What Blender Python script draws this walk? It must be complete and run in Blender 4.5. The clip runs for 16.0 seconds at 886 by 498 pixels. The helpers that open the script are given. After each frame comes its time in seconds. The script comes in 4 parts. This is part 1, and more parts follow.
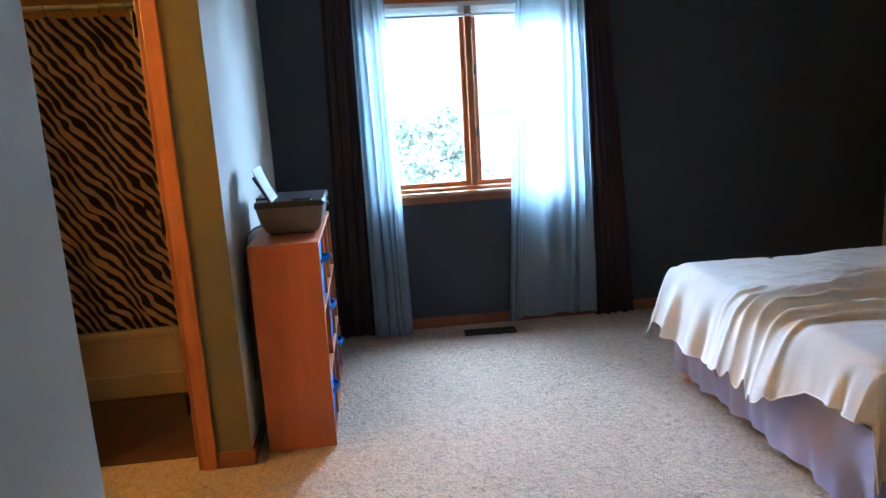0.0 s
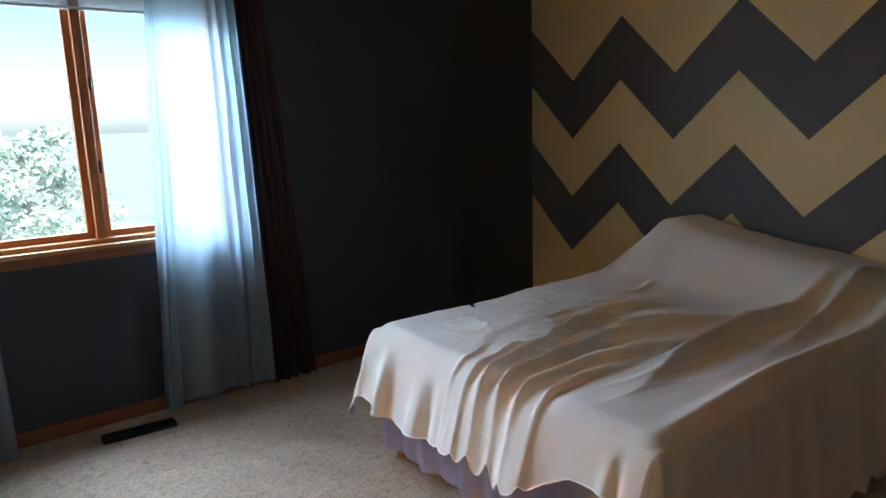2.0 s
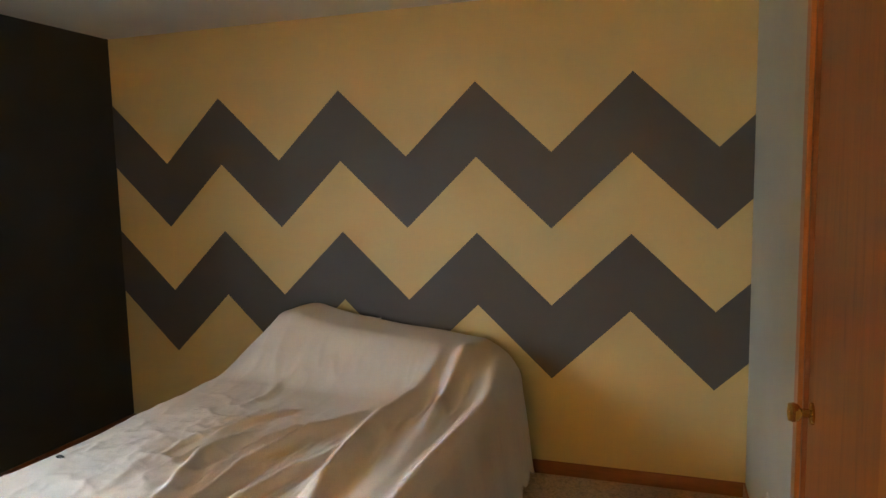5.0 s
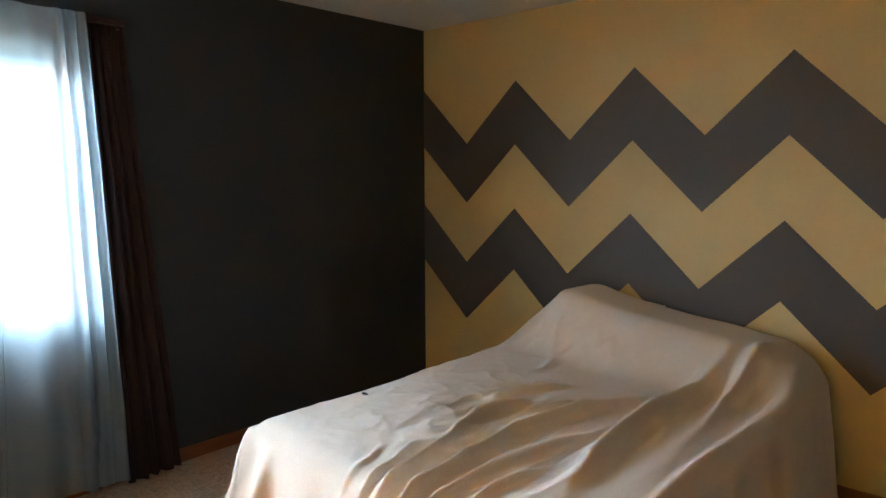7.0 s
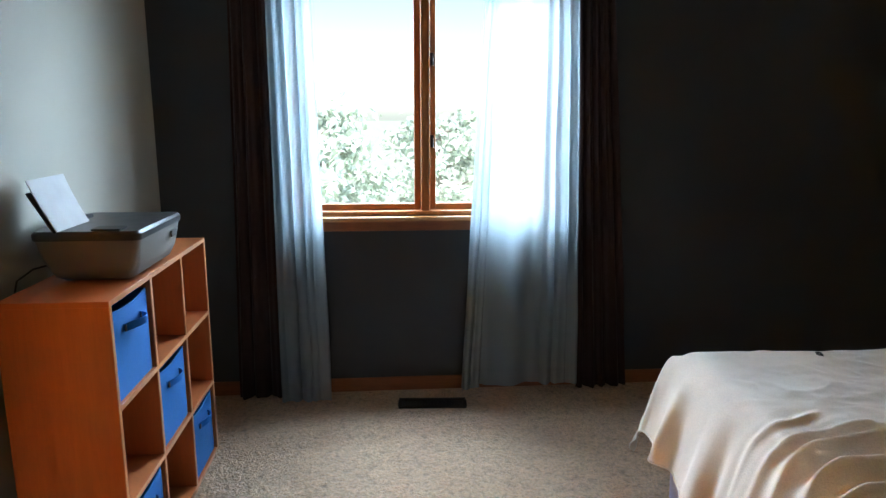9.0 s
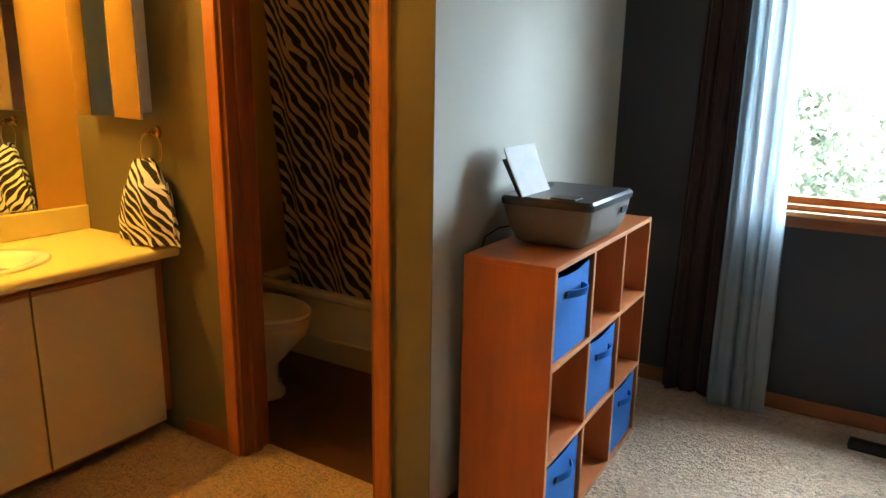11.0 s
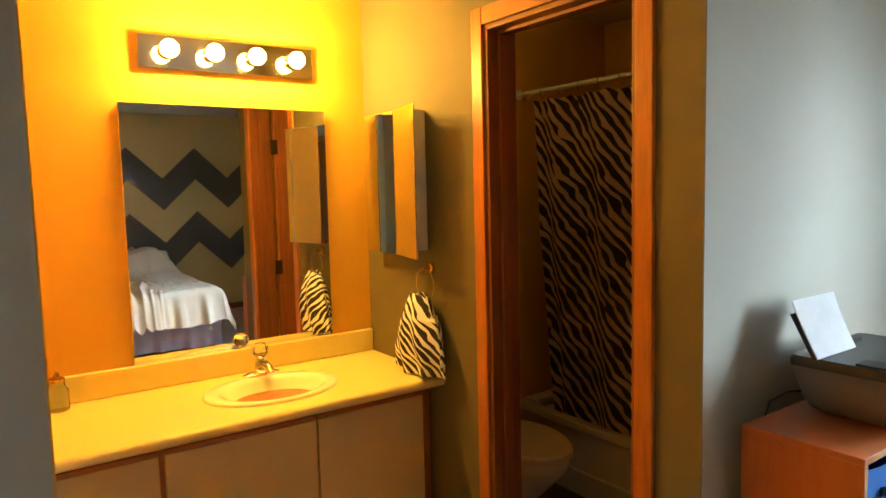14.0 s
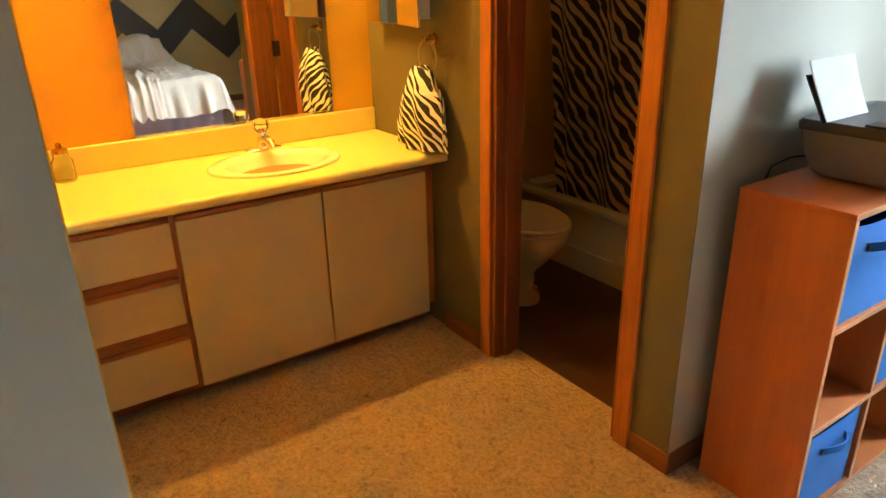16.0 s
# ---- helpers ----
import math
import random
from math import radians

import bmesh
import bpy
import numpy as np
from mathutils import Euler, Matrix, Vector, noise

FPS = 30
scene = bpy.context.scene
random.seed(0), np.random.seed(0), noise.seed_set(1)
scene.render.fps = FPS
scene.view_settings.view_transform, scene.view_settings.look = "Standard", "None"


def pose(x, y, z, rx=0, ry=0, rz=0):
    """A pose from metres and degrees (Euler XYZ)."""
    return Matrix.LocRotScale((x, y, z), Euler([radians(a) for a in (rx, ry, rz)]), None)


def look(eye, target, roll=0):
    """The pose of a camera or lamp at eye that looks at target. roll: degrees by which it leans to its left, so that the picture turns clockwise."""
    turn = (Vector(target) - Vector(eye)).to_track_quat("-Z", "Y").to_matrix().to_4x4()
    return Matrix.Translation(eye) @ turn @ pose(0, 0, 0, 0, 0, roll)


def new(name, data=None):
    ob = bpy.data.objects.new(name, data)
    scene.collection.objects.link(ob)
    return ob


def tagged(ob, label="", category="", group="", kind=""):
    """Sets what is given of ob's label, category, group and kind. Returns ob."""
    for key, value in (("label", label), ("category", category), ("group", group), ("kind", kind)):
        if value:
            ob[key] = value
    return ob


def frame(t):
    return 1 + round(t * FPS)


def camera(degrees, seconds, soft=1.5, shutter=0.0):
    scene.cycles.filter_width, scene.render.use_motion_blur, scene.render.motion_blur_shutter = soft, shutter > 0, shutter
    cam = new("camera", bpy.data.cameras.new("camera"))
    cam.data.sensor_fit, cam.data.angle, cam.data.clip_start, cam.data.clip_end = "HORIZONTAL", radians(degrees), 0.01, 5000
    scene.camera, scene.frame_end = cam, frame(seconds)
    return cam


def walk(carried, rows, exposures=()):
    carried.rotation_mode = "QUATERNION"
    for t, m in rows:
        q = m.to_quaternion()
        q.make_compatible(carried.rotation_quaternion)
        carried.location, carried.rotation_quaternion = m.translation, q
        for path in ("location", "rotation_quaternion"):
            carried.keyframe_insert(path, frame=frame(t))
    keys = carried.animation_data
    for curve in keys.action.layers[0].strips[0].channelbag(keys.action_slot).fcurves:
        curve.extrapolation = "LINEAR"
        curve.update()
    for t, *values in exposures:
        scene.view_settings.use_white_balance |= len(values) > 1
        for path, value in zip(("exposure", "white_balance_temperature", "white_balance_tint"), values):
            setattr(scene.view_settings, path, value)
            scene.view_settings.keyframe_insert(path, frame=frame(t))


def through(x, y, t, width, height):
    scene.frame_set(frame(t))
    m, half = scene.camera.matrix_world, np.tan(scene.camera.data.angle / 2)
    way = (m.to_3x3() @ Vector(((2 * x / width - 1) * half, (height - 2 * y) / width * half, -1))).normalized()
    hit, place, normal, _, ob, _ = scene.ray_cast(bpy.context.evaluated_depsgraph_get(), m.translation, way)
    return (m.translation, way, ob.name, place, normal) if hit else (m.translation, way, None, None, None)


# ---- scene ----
cam = camera(66.7, 16.0)
PATH = [
    (0, (0.555, -2.688, 1.404), (0.77, -0.74, 1.008), -3.3),
    (0.5, (0.604, -2.441, 1.407), (1.012, -0.528, 0.991), -3.5),
    (1, (0.601, -2.219, 1.408), (1.28, -0.383, 1.0), -2.9),
    (1.5, (0.618, -2.067, 1.445), (1.56, -0.348, 1.046), -2.1),
    (2, (0.615, -1.915, 1.445), (1.811, -0.357, 1.067), -1.7),
    (2.5, (0.554, -1.802, 1.464), (1.982, -0.454, 1.084), -1.2),
    (3, (0.549, -1.604, 1.459), (2.215, -0.564, 1.083), -0.5),
    (3.5, (0.61, -1.525, 1.474), (2.426, -0.793, 1.067), -0.7),
    (3.7, (0.634, -1.537, 1.465), (2.484, -0.895, 1.058), -0.9),
    (5.8, (0.824, -1.7, 1.605), (2.674, -0.943, 1.534), -0.2),
    (6, (0.814, -1.696, 1.595), (2.62, -0.841, 1.506), -0.2),
    (6.5, (0.8, -1.68, 1.575), (2.454, -0.568, 1.405), -0.6),
    (7, (0.79, -1.665, 1.51), (2.253, -0.322, 1.274), -0.2),
    (7.5, (0.791, -1.681, 1.492), (2.02, -0.132, 1.193), 0.1),
    (8, (0.889, -1.669, 1.474), (1.834, 0.058, 1.125), 0.7),
    (8.5, (1.015, -1.651, 1.399), (1.579, 0.233, 1.038), 0.4),
    (9, (1.071, -1.681, 1.388), (1.238, 0.274, 1.002), 0.1),
    (9.5, (1.085, -1.665, 1.385), (0.863, 0.281, 0.98), 0.2),
    (10, (1.032, -1.606, 1.372), (0.503, 0.274, 0.941), 0.5),
    (10.2, (1.007, -1.609, 1.368), (0.375, 0.238, 0.932), 0.7),
    (12.3, (1.034, -1.515, 1.428), (-0.43, -0.243, 0.936), -0.4),
    (12.5, (1.031, -1.507, 1.437), (-0.47, -0.278, 0.949), -0.7),
    (13, (1.024, -1.486, 1.466), (-0.556, -0.336, 1.04), -1.6),
    (13.5, (1.009, -1.477, 1.503), (-0.615, -0.351, 1.19), -1.8),
    (14, (0.993, -1.485, 1.533), (-0.64, -0.346, 1.349), -1.4),
    (14.5, (1.026, -1.536, 1.547), (-0.602, -0.378, 1.442), -1.4),
    (15, (0.993, -1.513, 1.504), (-0.625, -0.368, 1.236), -1.3),
    (15.5, (0.988, -1.474, 1.458), (-0.601, -0.391, 0.909), -1.5),
    (16, (0.999, -1.479, 1.428), (-0.538, -0.442, 0.679), -1.4),
]
EXPOSURES = [(0, 1.35, 4750, 10), (0.7, 1.25, 4950, 10), (1.5, 1.0, 5150, 10), (2.6, 0.45, 5450, 10), (3.5, 1.65, 5900, 10), (6, 1.6, 6400, 10), (6.5, 1.7, 6200, 10), (7.5, 1.05, 6000, 10),
             (9, 0.85, 5850, 10), (10.2, 0.95, 6000, 10), (12.5, 1.7, 6350, 10), (14.5, 1.15, 6550, 10), (16, 1.6, 6550, 10)]
walk(cam, [(t, look(eye, target, roll)) for t, eye, target, roll in PATH], EXPOSURES)

# ---------------------------------------------------------------- light
world = bpy.data.worlds.new("sky")
scene.world = world
world.use_nodes = True
wn = world.node_tree.nodes
sky = wn.new("ShaderNodeTexSky")
sky.sky_type, sky.sun_disc = "NISHITA", False
sky.sun_elevation, sky.sun_rotation = radians(50), radians(170)
wn["Background"].inputs[1].default_value = 0.15
world.node_tree.links.new(sky.outputs[0], wn["Background"].inputs[0])
sun = new("sun", bpy.data.lights.new("sun", "SUN"))
sun.data.energy, sun.data.angle, sun.data.color = 5.0, radians(0.5), (1, 0.95, 0.88)
sun.matrix_world = look((0, 0, 0), (-0.1, 0.63, -0.77))

# room plan
W, E, N, S = 0.0, 4.17, 1.61, -2.04        # inner faces of the bedroom
H = 2.44
MX = -1.735                                  # mirror wall of the vanity alcove
AS = -1.445                                  # south side of the alcove
BARZ = 2.062                                 # height of the vanity lamp
WX0, WX1, WZ0, WZ1 = 0.62, 1.92, 0.91, 2.09  # window opening


def area_light(name, m, sx, sy, power, color):
    li = bpy.data.lights.new(name, "AREA")
    li.shape, li.size, li.size_y, li.energy, li.color = "RECTANGLE", sx, sy, power, color
    ob = new(name, li)
    ob.matrix_world = m
    return ob


area_light("high_skylight", look((1.27, N + 1.05, 3.05), (1.5, N - 1.3, 0.4)), 1.9, 1.4, 150, (0.72, 0.88, 1.0))
area_light("open_skylight", look((0.6, 9.5, 5.9), (1.4, N, 1.5)), 10.0, 4.2, 1500, (0.74, 0.89, 1.0))
area_light("east_skylight", look((14.0, 9.0, 4.0), (1.4, N, 1.5)), 12.0, 7.5, 2600, (0.74, 0.89, 1.0))
area_light("west_skylight", look((-11.5, 9.0, 4.0), (1.2, N, 1.5)), 12.0, 7.5, 1700, (0.78, 0.90, 1.0))

for i in range(4):
    li = bpy.data.lights.new("bulb_light", "POINT")
    li.energy, li.color, li.shadow_soft_size = 7.3, (1.0, 0.53, 0.075), 0.03
    new("bulb_light", li).location = (MX + 0.096, -0.8475 + i * 0.165, BARZ)

# added fill lamp near the bathroom ceiling, with no fixture behind it
li = bpy.data.lights.new("bathroom_fill_light", "POINT")
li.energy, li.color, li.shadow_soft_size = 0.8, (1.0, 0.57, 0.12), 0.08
new("bathroom_fill_light", li).location = (-1.30, 0.32, 2.36)

# ---------------------------------------------------------------- materials


class Mat:
    """Small helper that builds a node material."""

    def __init__(self, name, rough=0.6, metal=0.0):
        self.m = bpy.data.materials.new(name)
        self.m.use_nodes = True
        self.n, self.l = self.m.node_tree.nodes, self.m.node_tree.links
        self.b = self.n["Principled BSDF"]
        self.b.inputs["Roughness"].default_value = rough
        self.b.inputs["Metallic"].default_value = metal
        self.co = self.n.new("ShaderNodeTexCoord").outputs["Object"]

    def scaled(self, s, src=None):
        v = self.n.new("ShaderNodeMapping")
        v.inputs["Scale"].default_value = s
        self.l.new(src or self.co, v.inputs[0])
        return v.outputs[0]

    def noise(self, scale, detail=3, s=(1, 1, 1), rough=0.5, dist=0.0):
        t = self.n.new("ShaderNodeTexNoise")
        t.inputs["Scale"].default_value, t.inputs["Detail"].default_value = scale, detail
        t.inputs["Roughness"].default_value, t.inputs["Distortion"].default_value = rough, dist
        self.l.new(self.scaled(s), t.inputs["Vector"])
        return t.outputs["Fac"]

    def ramp(self, fac, stops):
        r = self.n.new("ShaderNodeValToRGB")
        e = r.color_ramp.elements
        while len(e) < len(stops):
            e.new(0.5)
        for el, (p, c) in zip(e, stops):
            el.position, el.color = p, (*c, 1)
        self.l.new(fac, r.inputs[0])
        return r.outputs[0]

    def mix(self, a, b, fac, mode="MIX"):
        x = self.n.new("ShaderNodeMix")
        x.data_type, x.blend_type = "RGBA", mode
        for sock, v in ((x.inputs[0], fac), (x.inputs[6], a), (x.inputs[7], b)):
            if isinstance(v, (int, float)):
                sock.default_value = v
            elif isinstance(v, tuple):
                sock.default_value = (*v, 1)
            else:
                self.l.new(v, sock)
        return x.outputs[2]

    def color(self, c):
        if isinstance(c, tuple):
            self.b.inputs["Base Color"].default_value = (*c, 1)
        else:
            self.l.new(c, self.b.inputs["Base Color"])
        return self

    def bump(self, h, dist=0.001, strength=0.5):
        b = self.n.new("ShaderNodeBump")
        b.inputs["Distance"].default_value, b.inputs["Strength"].default_value = dist, strength
        self.l.new(h, b.inputs["Height"])
        self.l.new(b.outputs[0], self.b.inputs["Normal"])
        return self

    def roughness(self, fac, lo, hi):
        r = self.n.new("ShaderNodeMapRange")
        r.inputs[3].default_value, r.inputs[4].default_value = lo, hi
        self.l.new(fac, r.inputs[0])
        self.l.new(r.outputs[0], self.b.inputs["Roughness"])
        return self


def shade(c, k):
    return tuple(min(1, v * k) for v in c)


def paint(name, c, rough=0.6, var=0.06, peel=0.0006):
    m = Mat(name, rough)
    big, fine = m.noise(1.3, 4), m.noise(160, 2)
    col = m.ramp(big, [(0.3, shade(c, 1 - var)), (0.7, shade(c, 1 + var))])
    m.color(col).bump(fine, peel, 0.35).roughness(m.noise(9, 4), rough - 0.06, rough + 0.08)
    return m.m


def wood(name, c, rough=0.4, axis=2, scale=1.0, dark=0.55, streak=0.6):
    m = Mat(name, rough)
    s = [14, 14, 14]
    s[axis] = 1.1
    s = tuple(v * scale for v in s)
    grain = m.noise(3.0, 6, s, 0.6, 0.6)
    fine = m.noise(14, 4, s, 0.7)
    col = m.ramp(grain, [(0.25, shade(c, dark)), (0.5, c), (0.78, shade(c, 1.25))])
    col = m.mix(col, m.ramp(fine, [(0.35, shade(c, streak)), (0.65, shade(c, 1.15))]), 0.35)
    m.color(col).bump(fine, 0.0004, 0.3).roughness(fine, rough - 0.08, rough + 0.12)
    return m.m


def plain(name, c, rough=0.5, metal=0.0, var=0.08, scale=18, bump=0.0003):
    m = Mat(name, rough, metal)
    n1, n2 = m.noise(scale, 4), m.noise(scale * 9, 2)
    m.color(m.mix(m.ramp(n1, [(0.3, shade(c, 1 - var)), (0.7, shade(c, 1 + var))]), shade(c, 0.9), m.noise(2.0, 2)))
    m.bump(n2, bump, 0.3).roughness(n1, max(0.02, rough - 0.05), rough + 0.07)
    return m.m


def cloth(name, c, rough=0.9, weave=420, var=0.08, through=0.0):
    m = Mat(name, rough)
    a = m.noise(5, 4)
    w = m.noise(weave, 2)
    m.color(m.mix(m.ramp(a, [(0.3, shade(c, 1 - var)), (0.7, shade(c, 1 + var))]), shade(c, 0.8), m.ramp(w, [(0.4, (0, 0, 0)), (0.7, (0.6, 0.6, 0.6))])))
    m.b.inputs["Sheen Weight"].default_value = 0.04
    m.bump(w, 0.0018, 0.5)
    if through:
        tr = m.n.new("ShaderNodeBsdfTranslucent")
        tr.inputs[0].default_value = (*c, 1)
        mx = m.n.new("ShaderNodeMixShader")
        mx.inputs[0].default_value = through
        m.l.new(m.b.outputs[0], mx.inputs[1])
        m.l.new(tr.outputs[0], mx.inputs[2])
        m.l.new(mx.outputs[0], m.n["Material Output"].inputs[0])
    return m.m


def sheer_mat():
    m = Mat("sheer_voile", 0.9)
    c = (0.39, 0.475, 0.52)
    thread = m.noise(600, 2, (1, 1, 1))
    m.color(m.ramp(m.noise(4, 3), [(0.3, shade(c, 0.93)), (0.7, shade(c, 1.05))]))
    tl, tp = m.n.new("ShaderNodeBsdfTranslucent"), m.n.new("ShaderNodeBsdfTransparent")
    tl.inputs[0].default_value = (*c, 1)
    tp.inputs[0].default_value = (0.93, 0.98, 1.0, 1)
    a, b = m.n.new("ShaderNodeMixShader"), m.n.new("ShaderNodeMixShader")
    a.inputs[0].default_value = 0.55
    m.l.new(m.b.outputs[0], a.inputs[1])
    m.l.new(tl.outputs[0], a.inputs[2])
    r = m.n.new("ShaderNodeMapRange")
    r.inputs[3].default_value, r.inputs[4].default_value = 0.16, 0.34
    m.l.new(thread, r.inputs[0])
    m.l.new(r.outputs[0], b.inputs[0])
    m.l.new(a.outputs[0], b.inputs[1])
    m.l.new(tp.outputs[0], b.inputs[2])
    m.l.new(b.outputs[0], m.n["Material Output"].inputs[0])
    return m.m


def zebra(name, c_light, c_dark, scale=1.0, tilt=25, squeeze=0.42):
    """Zebra print: slanting stripes of uneven width that bend, fork and taper off."""
    m = Mat(name, 0.85)
    mp = m.n.new("ShaderNodeMapping")
    mp.inputs["Rotation"].default_value = (0, radians(tilt), 0)
    mp.inputs["Scale"].default_value = (scale * squeeze, scale * 0.4, scale)
    m.l.new(m.co, mp.inputs[0])

    def field(size, detail):
        t = m.n.new("ShaderNodeTexNoise")
        t.inputs["Scale"].default_value, t.inputs["Detail"].default_value = size, detail
        m.l.new(mp.outputs[0], t.inputs["Vector"])
        return t.outputs["Fac"]

    def math_node(op, a, b):
        q = m.n.new("ShaderNodeMath")
        q.operation = op
        for sock, v in zip(q.inputs, (a, b)):
            if isinstance(v, (int, float)):
                sock.default_value = v
            else:
                m.l.new(v, sock)
        return q.outputs[0]
    w = m.n.new("ShaderNodeTexWave")
    w.wave_type, w.bands_direction, w.wave_profile = "BANDS", "Z", "SIN"
    w.inputs["Scale"].default_value, w.inputs["Distortion"].default_value = 8.0, 3.6
    w.inputs["Detail"].default_value, w.inputs["Detail Scale"].default_value = 1.0, 0.9
    w.inputs["Detail Roughness"].default_value = 0.3
    m.l.new(mp.outputs[0], w.inputs["Vector"])
    uneven = math_node("MULTIPLY", math_node("SUBTRACT", field(7.0, 1), 0.5), 1.9)
    k = m.ramp(math_node("ADD", w.outputs["Fac"], uneven), [(0.50, c_dark), (0.56, c_light)])
    m.color(m.mix(k, shade(c_light, 0.5), m.ramp(m.noise(240, 2), [(0.5, (0, 0, 0)), (0.8, (0.25, 0.25, 0.25))])))
    m.bump(m.noise(500, 2), 0.001, 0.4)
    return m.m


def carpet_mat():
    """Cut pile: fine tufts, the shadows between them painted dark, softly uneven over the room."""
    m = Mat("carpet_pile", 0.97)
    c = (0.60, 0.415, 0.265)
    tuft = m.noise(70, 3, (1, 1, 1), 0.65, 0.6)
    clump = m.noise(24, 4, (1, 1, 1), 0.7, 0.8)
    big = m.noise(1.6, 4)
    col = m.ramp(clump, [(0.31, shade(c, 0.24)), (0.43, shade(c, 0.86)), (0.62, shade(c, 1.22))])
    col = m.mix(col, m.ramp(tuft, [(0.30, shade(c, 0.34)), (0.48, shade(c, 1.0)), (0.70, shade(c, 1.45))]), 0.5)
    col = m.mix(col, m.ramp(big, [(0.3, (0.84, 0.82, 0.80)), (0.7, (1, 1, 1))]), 0.7, "MULTIPLY")
    h = m.n.new("ShaderNodeMath")
    h.operation = "ADD"
    m.l.new(tuft, h.inputs[0])
    m.l.new(clump, h.inputs[1])
    m.color(col).bump(h.outputs[0], 0.03, 1.0)
    m.b.inputs["Sheen Weight"].default_value = 0.2
    return m.m


def mirror_mat():
    m = Mat("silvered_mirror", 0.015, 1.0)
    m.color(m.ramp(m.noise(3, 2), [(0.3, (0.80, 0.83, 0.80)), (0.7, (0.83, 0.86, 0.83))]))
    return m.m


def glass_mat(name="window_glass"):
    m = Mat(name, 0.02)
    m.b.inputs["Transmission Weight"].default_value = 1.0
    m.b.inputs["IOR"].default_value = 1.02 if name == "window_glass" else 1.48
    m.color((0.97, 0.99, 0.98))
    return m.m


def glow(name, c, k):
    m = Mat(name, 0.3)
    m.color(c)
    m.b.inputs["Emission Color"].default_value = (*c, 1)
    m.b.inputs["Emission Strength"].default_value = k
    return m.m


M_SLATE = paint("slate_grey_paint", (0.033, 0.038, 0.045), 0.62, 0.10)
M_BAND = paint("chevron_grey_paint", (0.070, 0.067, 0.066), 0.6)
M_CREAM = paint("cream_yellow_paint", (0.57, 0.44, 0.195), 0.6)
M_GOLD = paint("golden_yellow_paint", (0.68, 0.39, 0.05), 0.55)
M_LIGHT = paint("pale_grey_green_paint", (0.49, 0.49, 0.42), 0.6)
# pale wall paint darkened and tanned to imitate weak warm lamplight
M_OLIVE = paint("shade_toned_olive_paint", (0.145, 0.123, 0.062), 0.7)
M_CEIL = paint("white_ceiling_paint", (0.72, 0.70, 0.66), 0.85, 0.03, 0.004)
M_OAK = wood("honey_oak_trim", (0.42, 0.145, 0.030), 0.36)
M_OAKX = wood("honey_oak_trim_x", (0.42, 0.145, 0.030), 0.36, 0)
M_OAKY = wood("honey_oak_trim_y", (0.42, 0.145, 0.030), 0.36, 1)
# sill oak paled so its colour carries the glare of daylight
M_SILL = wood("daylight_paled_glossy_sill", (0.55, 0.27, 0.10), 0.16, 0, 1.0, 0.75)
# trim oak made darker: the shade inside the doorways is in this colour
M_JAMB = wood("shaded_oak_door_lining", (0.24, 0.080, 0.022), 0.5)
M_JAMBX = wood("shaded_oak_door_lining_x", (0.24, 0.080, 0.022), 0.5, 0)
# same trim oak, darkened to stand for the dim light low down
M_BASEX = wood("shade_darkened_oak_x", (0.24, 0.085, 0.026), 0.4, 0)
M_BASEY = wood("shade_darkened_oak_y", (0.24, 0.085, 0.026), 0.4, 1)
M_DOOR = wood("oak_door_veneer", (0.30, 0.10, 0.028), 0.4)
M_BEECH = wood("orange_beech_laminate", (0.43, 0.125, 0.029), 0.45, 2, 0.5, 0.9, 0.82)
M_BEECHE = wood("beech_edge_band", (0.56, 0.27, 0.12), 0.45, 2, 0.7, 0.85)
M_BLUE = cloth("blue_bin_cloth", (0.003, 0.15, 0.52), 0.85, 300)
M_CARPET = carpet_mat()
M_LINO = plain("brown_sheet_flooring", (0.085, 0.036, 0.020), 0.35, 0, 0.25, 9)
M_SPREAD = cloth("cream_coverlet", (0.68, 0.61, 0.53), 0.92, 260, 0.04)
M_SKIRT = cloth("lilac_bed_skirt", (0.42, 0.40, 0.62), 0.9, 300, 0.06, 0.15)
M_SHEET = cloth("white_pillow_cotton", (0.72, 0.70, 0.66), 0.9)
M_BROWNC = cloth("dark_brown_drape", (0.030, 0.011, 0.009), 0.95, 300, 0.2)
M_SHEER = sheer_mat()
M_VINYL = plain("white_vinyl", (0.75, 0.76, 0.74), 0.4)
M_COUNTER = plain("almond_laminate", (0.84, 0.72, 0.27), 0.32, 0, 0.03, 30)
M_BASIN = plain("almond_porcelain", (0.88, 0.90, 0.70), 0.16, 0, 0.02, 12, 0.0001)
M_CABDOOR = plain("almond_door_laminate", (0.72, 0.58, 0.28), 0.4, 0, 0.03, 20)
M_PORC = plain("white_porcelain", (0.74, 0.68, 0.58), 0.12, 0, 0.02, 12, 0.0001)
M_TUB = plain("white_tub_enamel", (0.70, 0.63, 0.54), 0.2, 0, 0.03, 12, 0.0001)
M_CHROME = plain("chrome", (0.80, 0.80, 0.80), 0.08, 1.0, 0.02, 10, 0.0)
M_BRASS = plain("aged_brass", (0.55, 0.38, 0.14), 0.25, 1.0)
M_IRON = plain("dark_bronze", (0.035, 0.025, 0.02), 0.45, 0.6)
M_MIRROR = mirror_mat()
M_GLASS = glass_mat()
M_ACRYL = glass_mat("clear_acrylic")
M_BULB = glow("frosted_bulb", (1.0, 0.60, 0.16), 12)
M_PRN = plain("grey_printer_shell", (0.21, 0.20, 0.185), 0.45)
M_PRNTOP = plain("dark_printer_lid", (0.035, 0.036, 0.04), 0.3)
M_PAPER = plain("white_paper", (0.78, 0.80, 0.82), 0.75)
M_BLACK = plain("black_plastic", (0.012, 0.012, 0.012), 0.4)
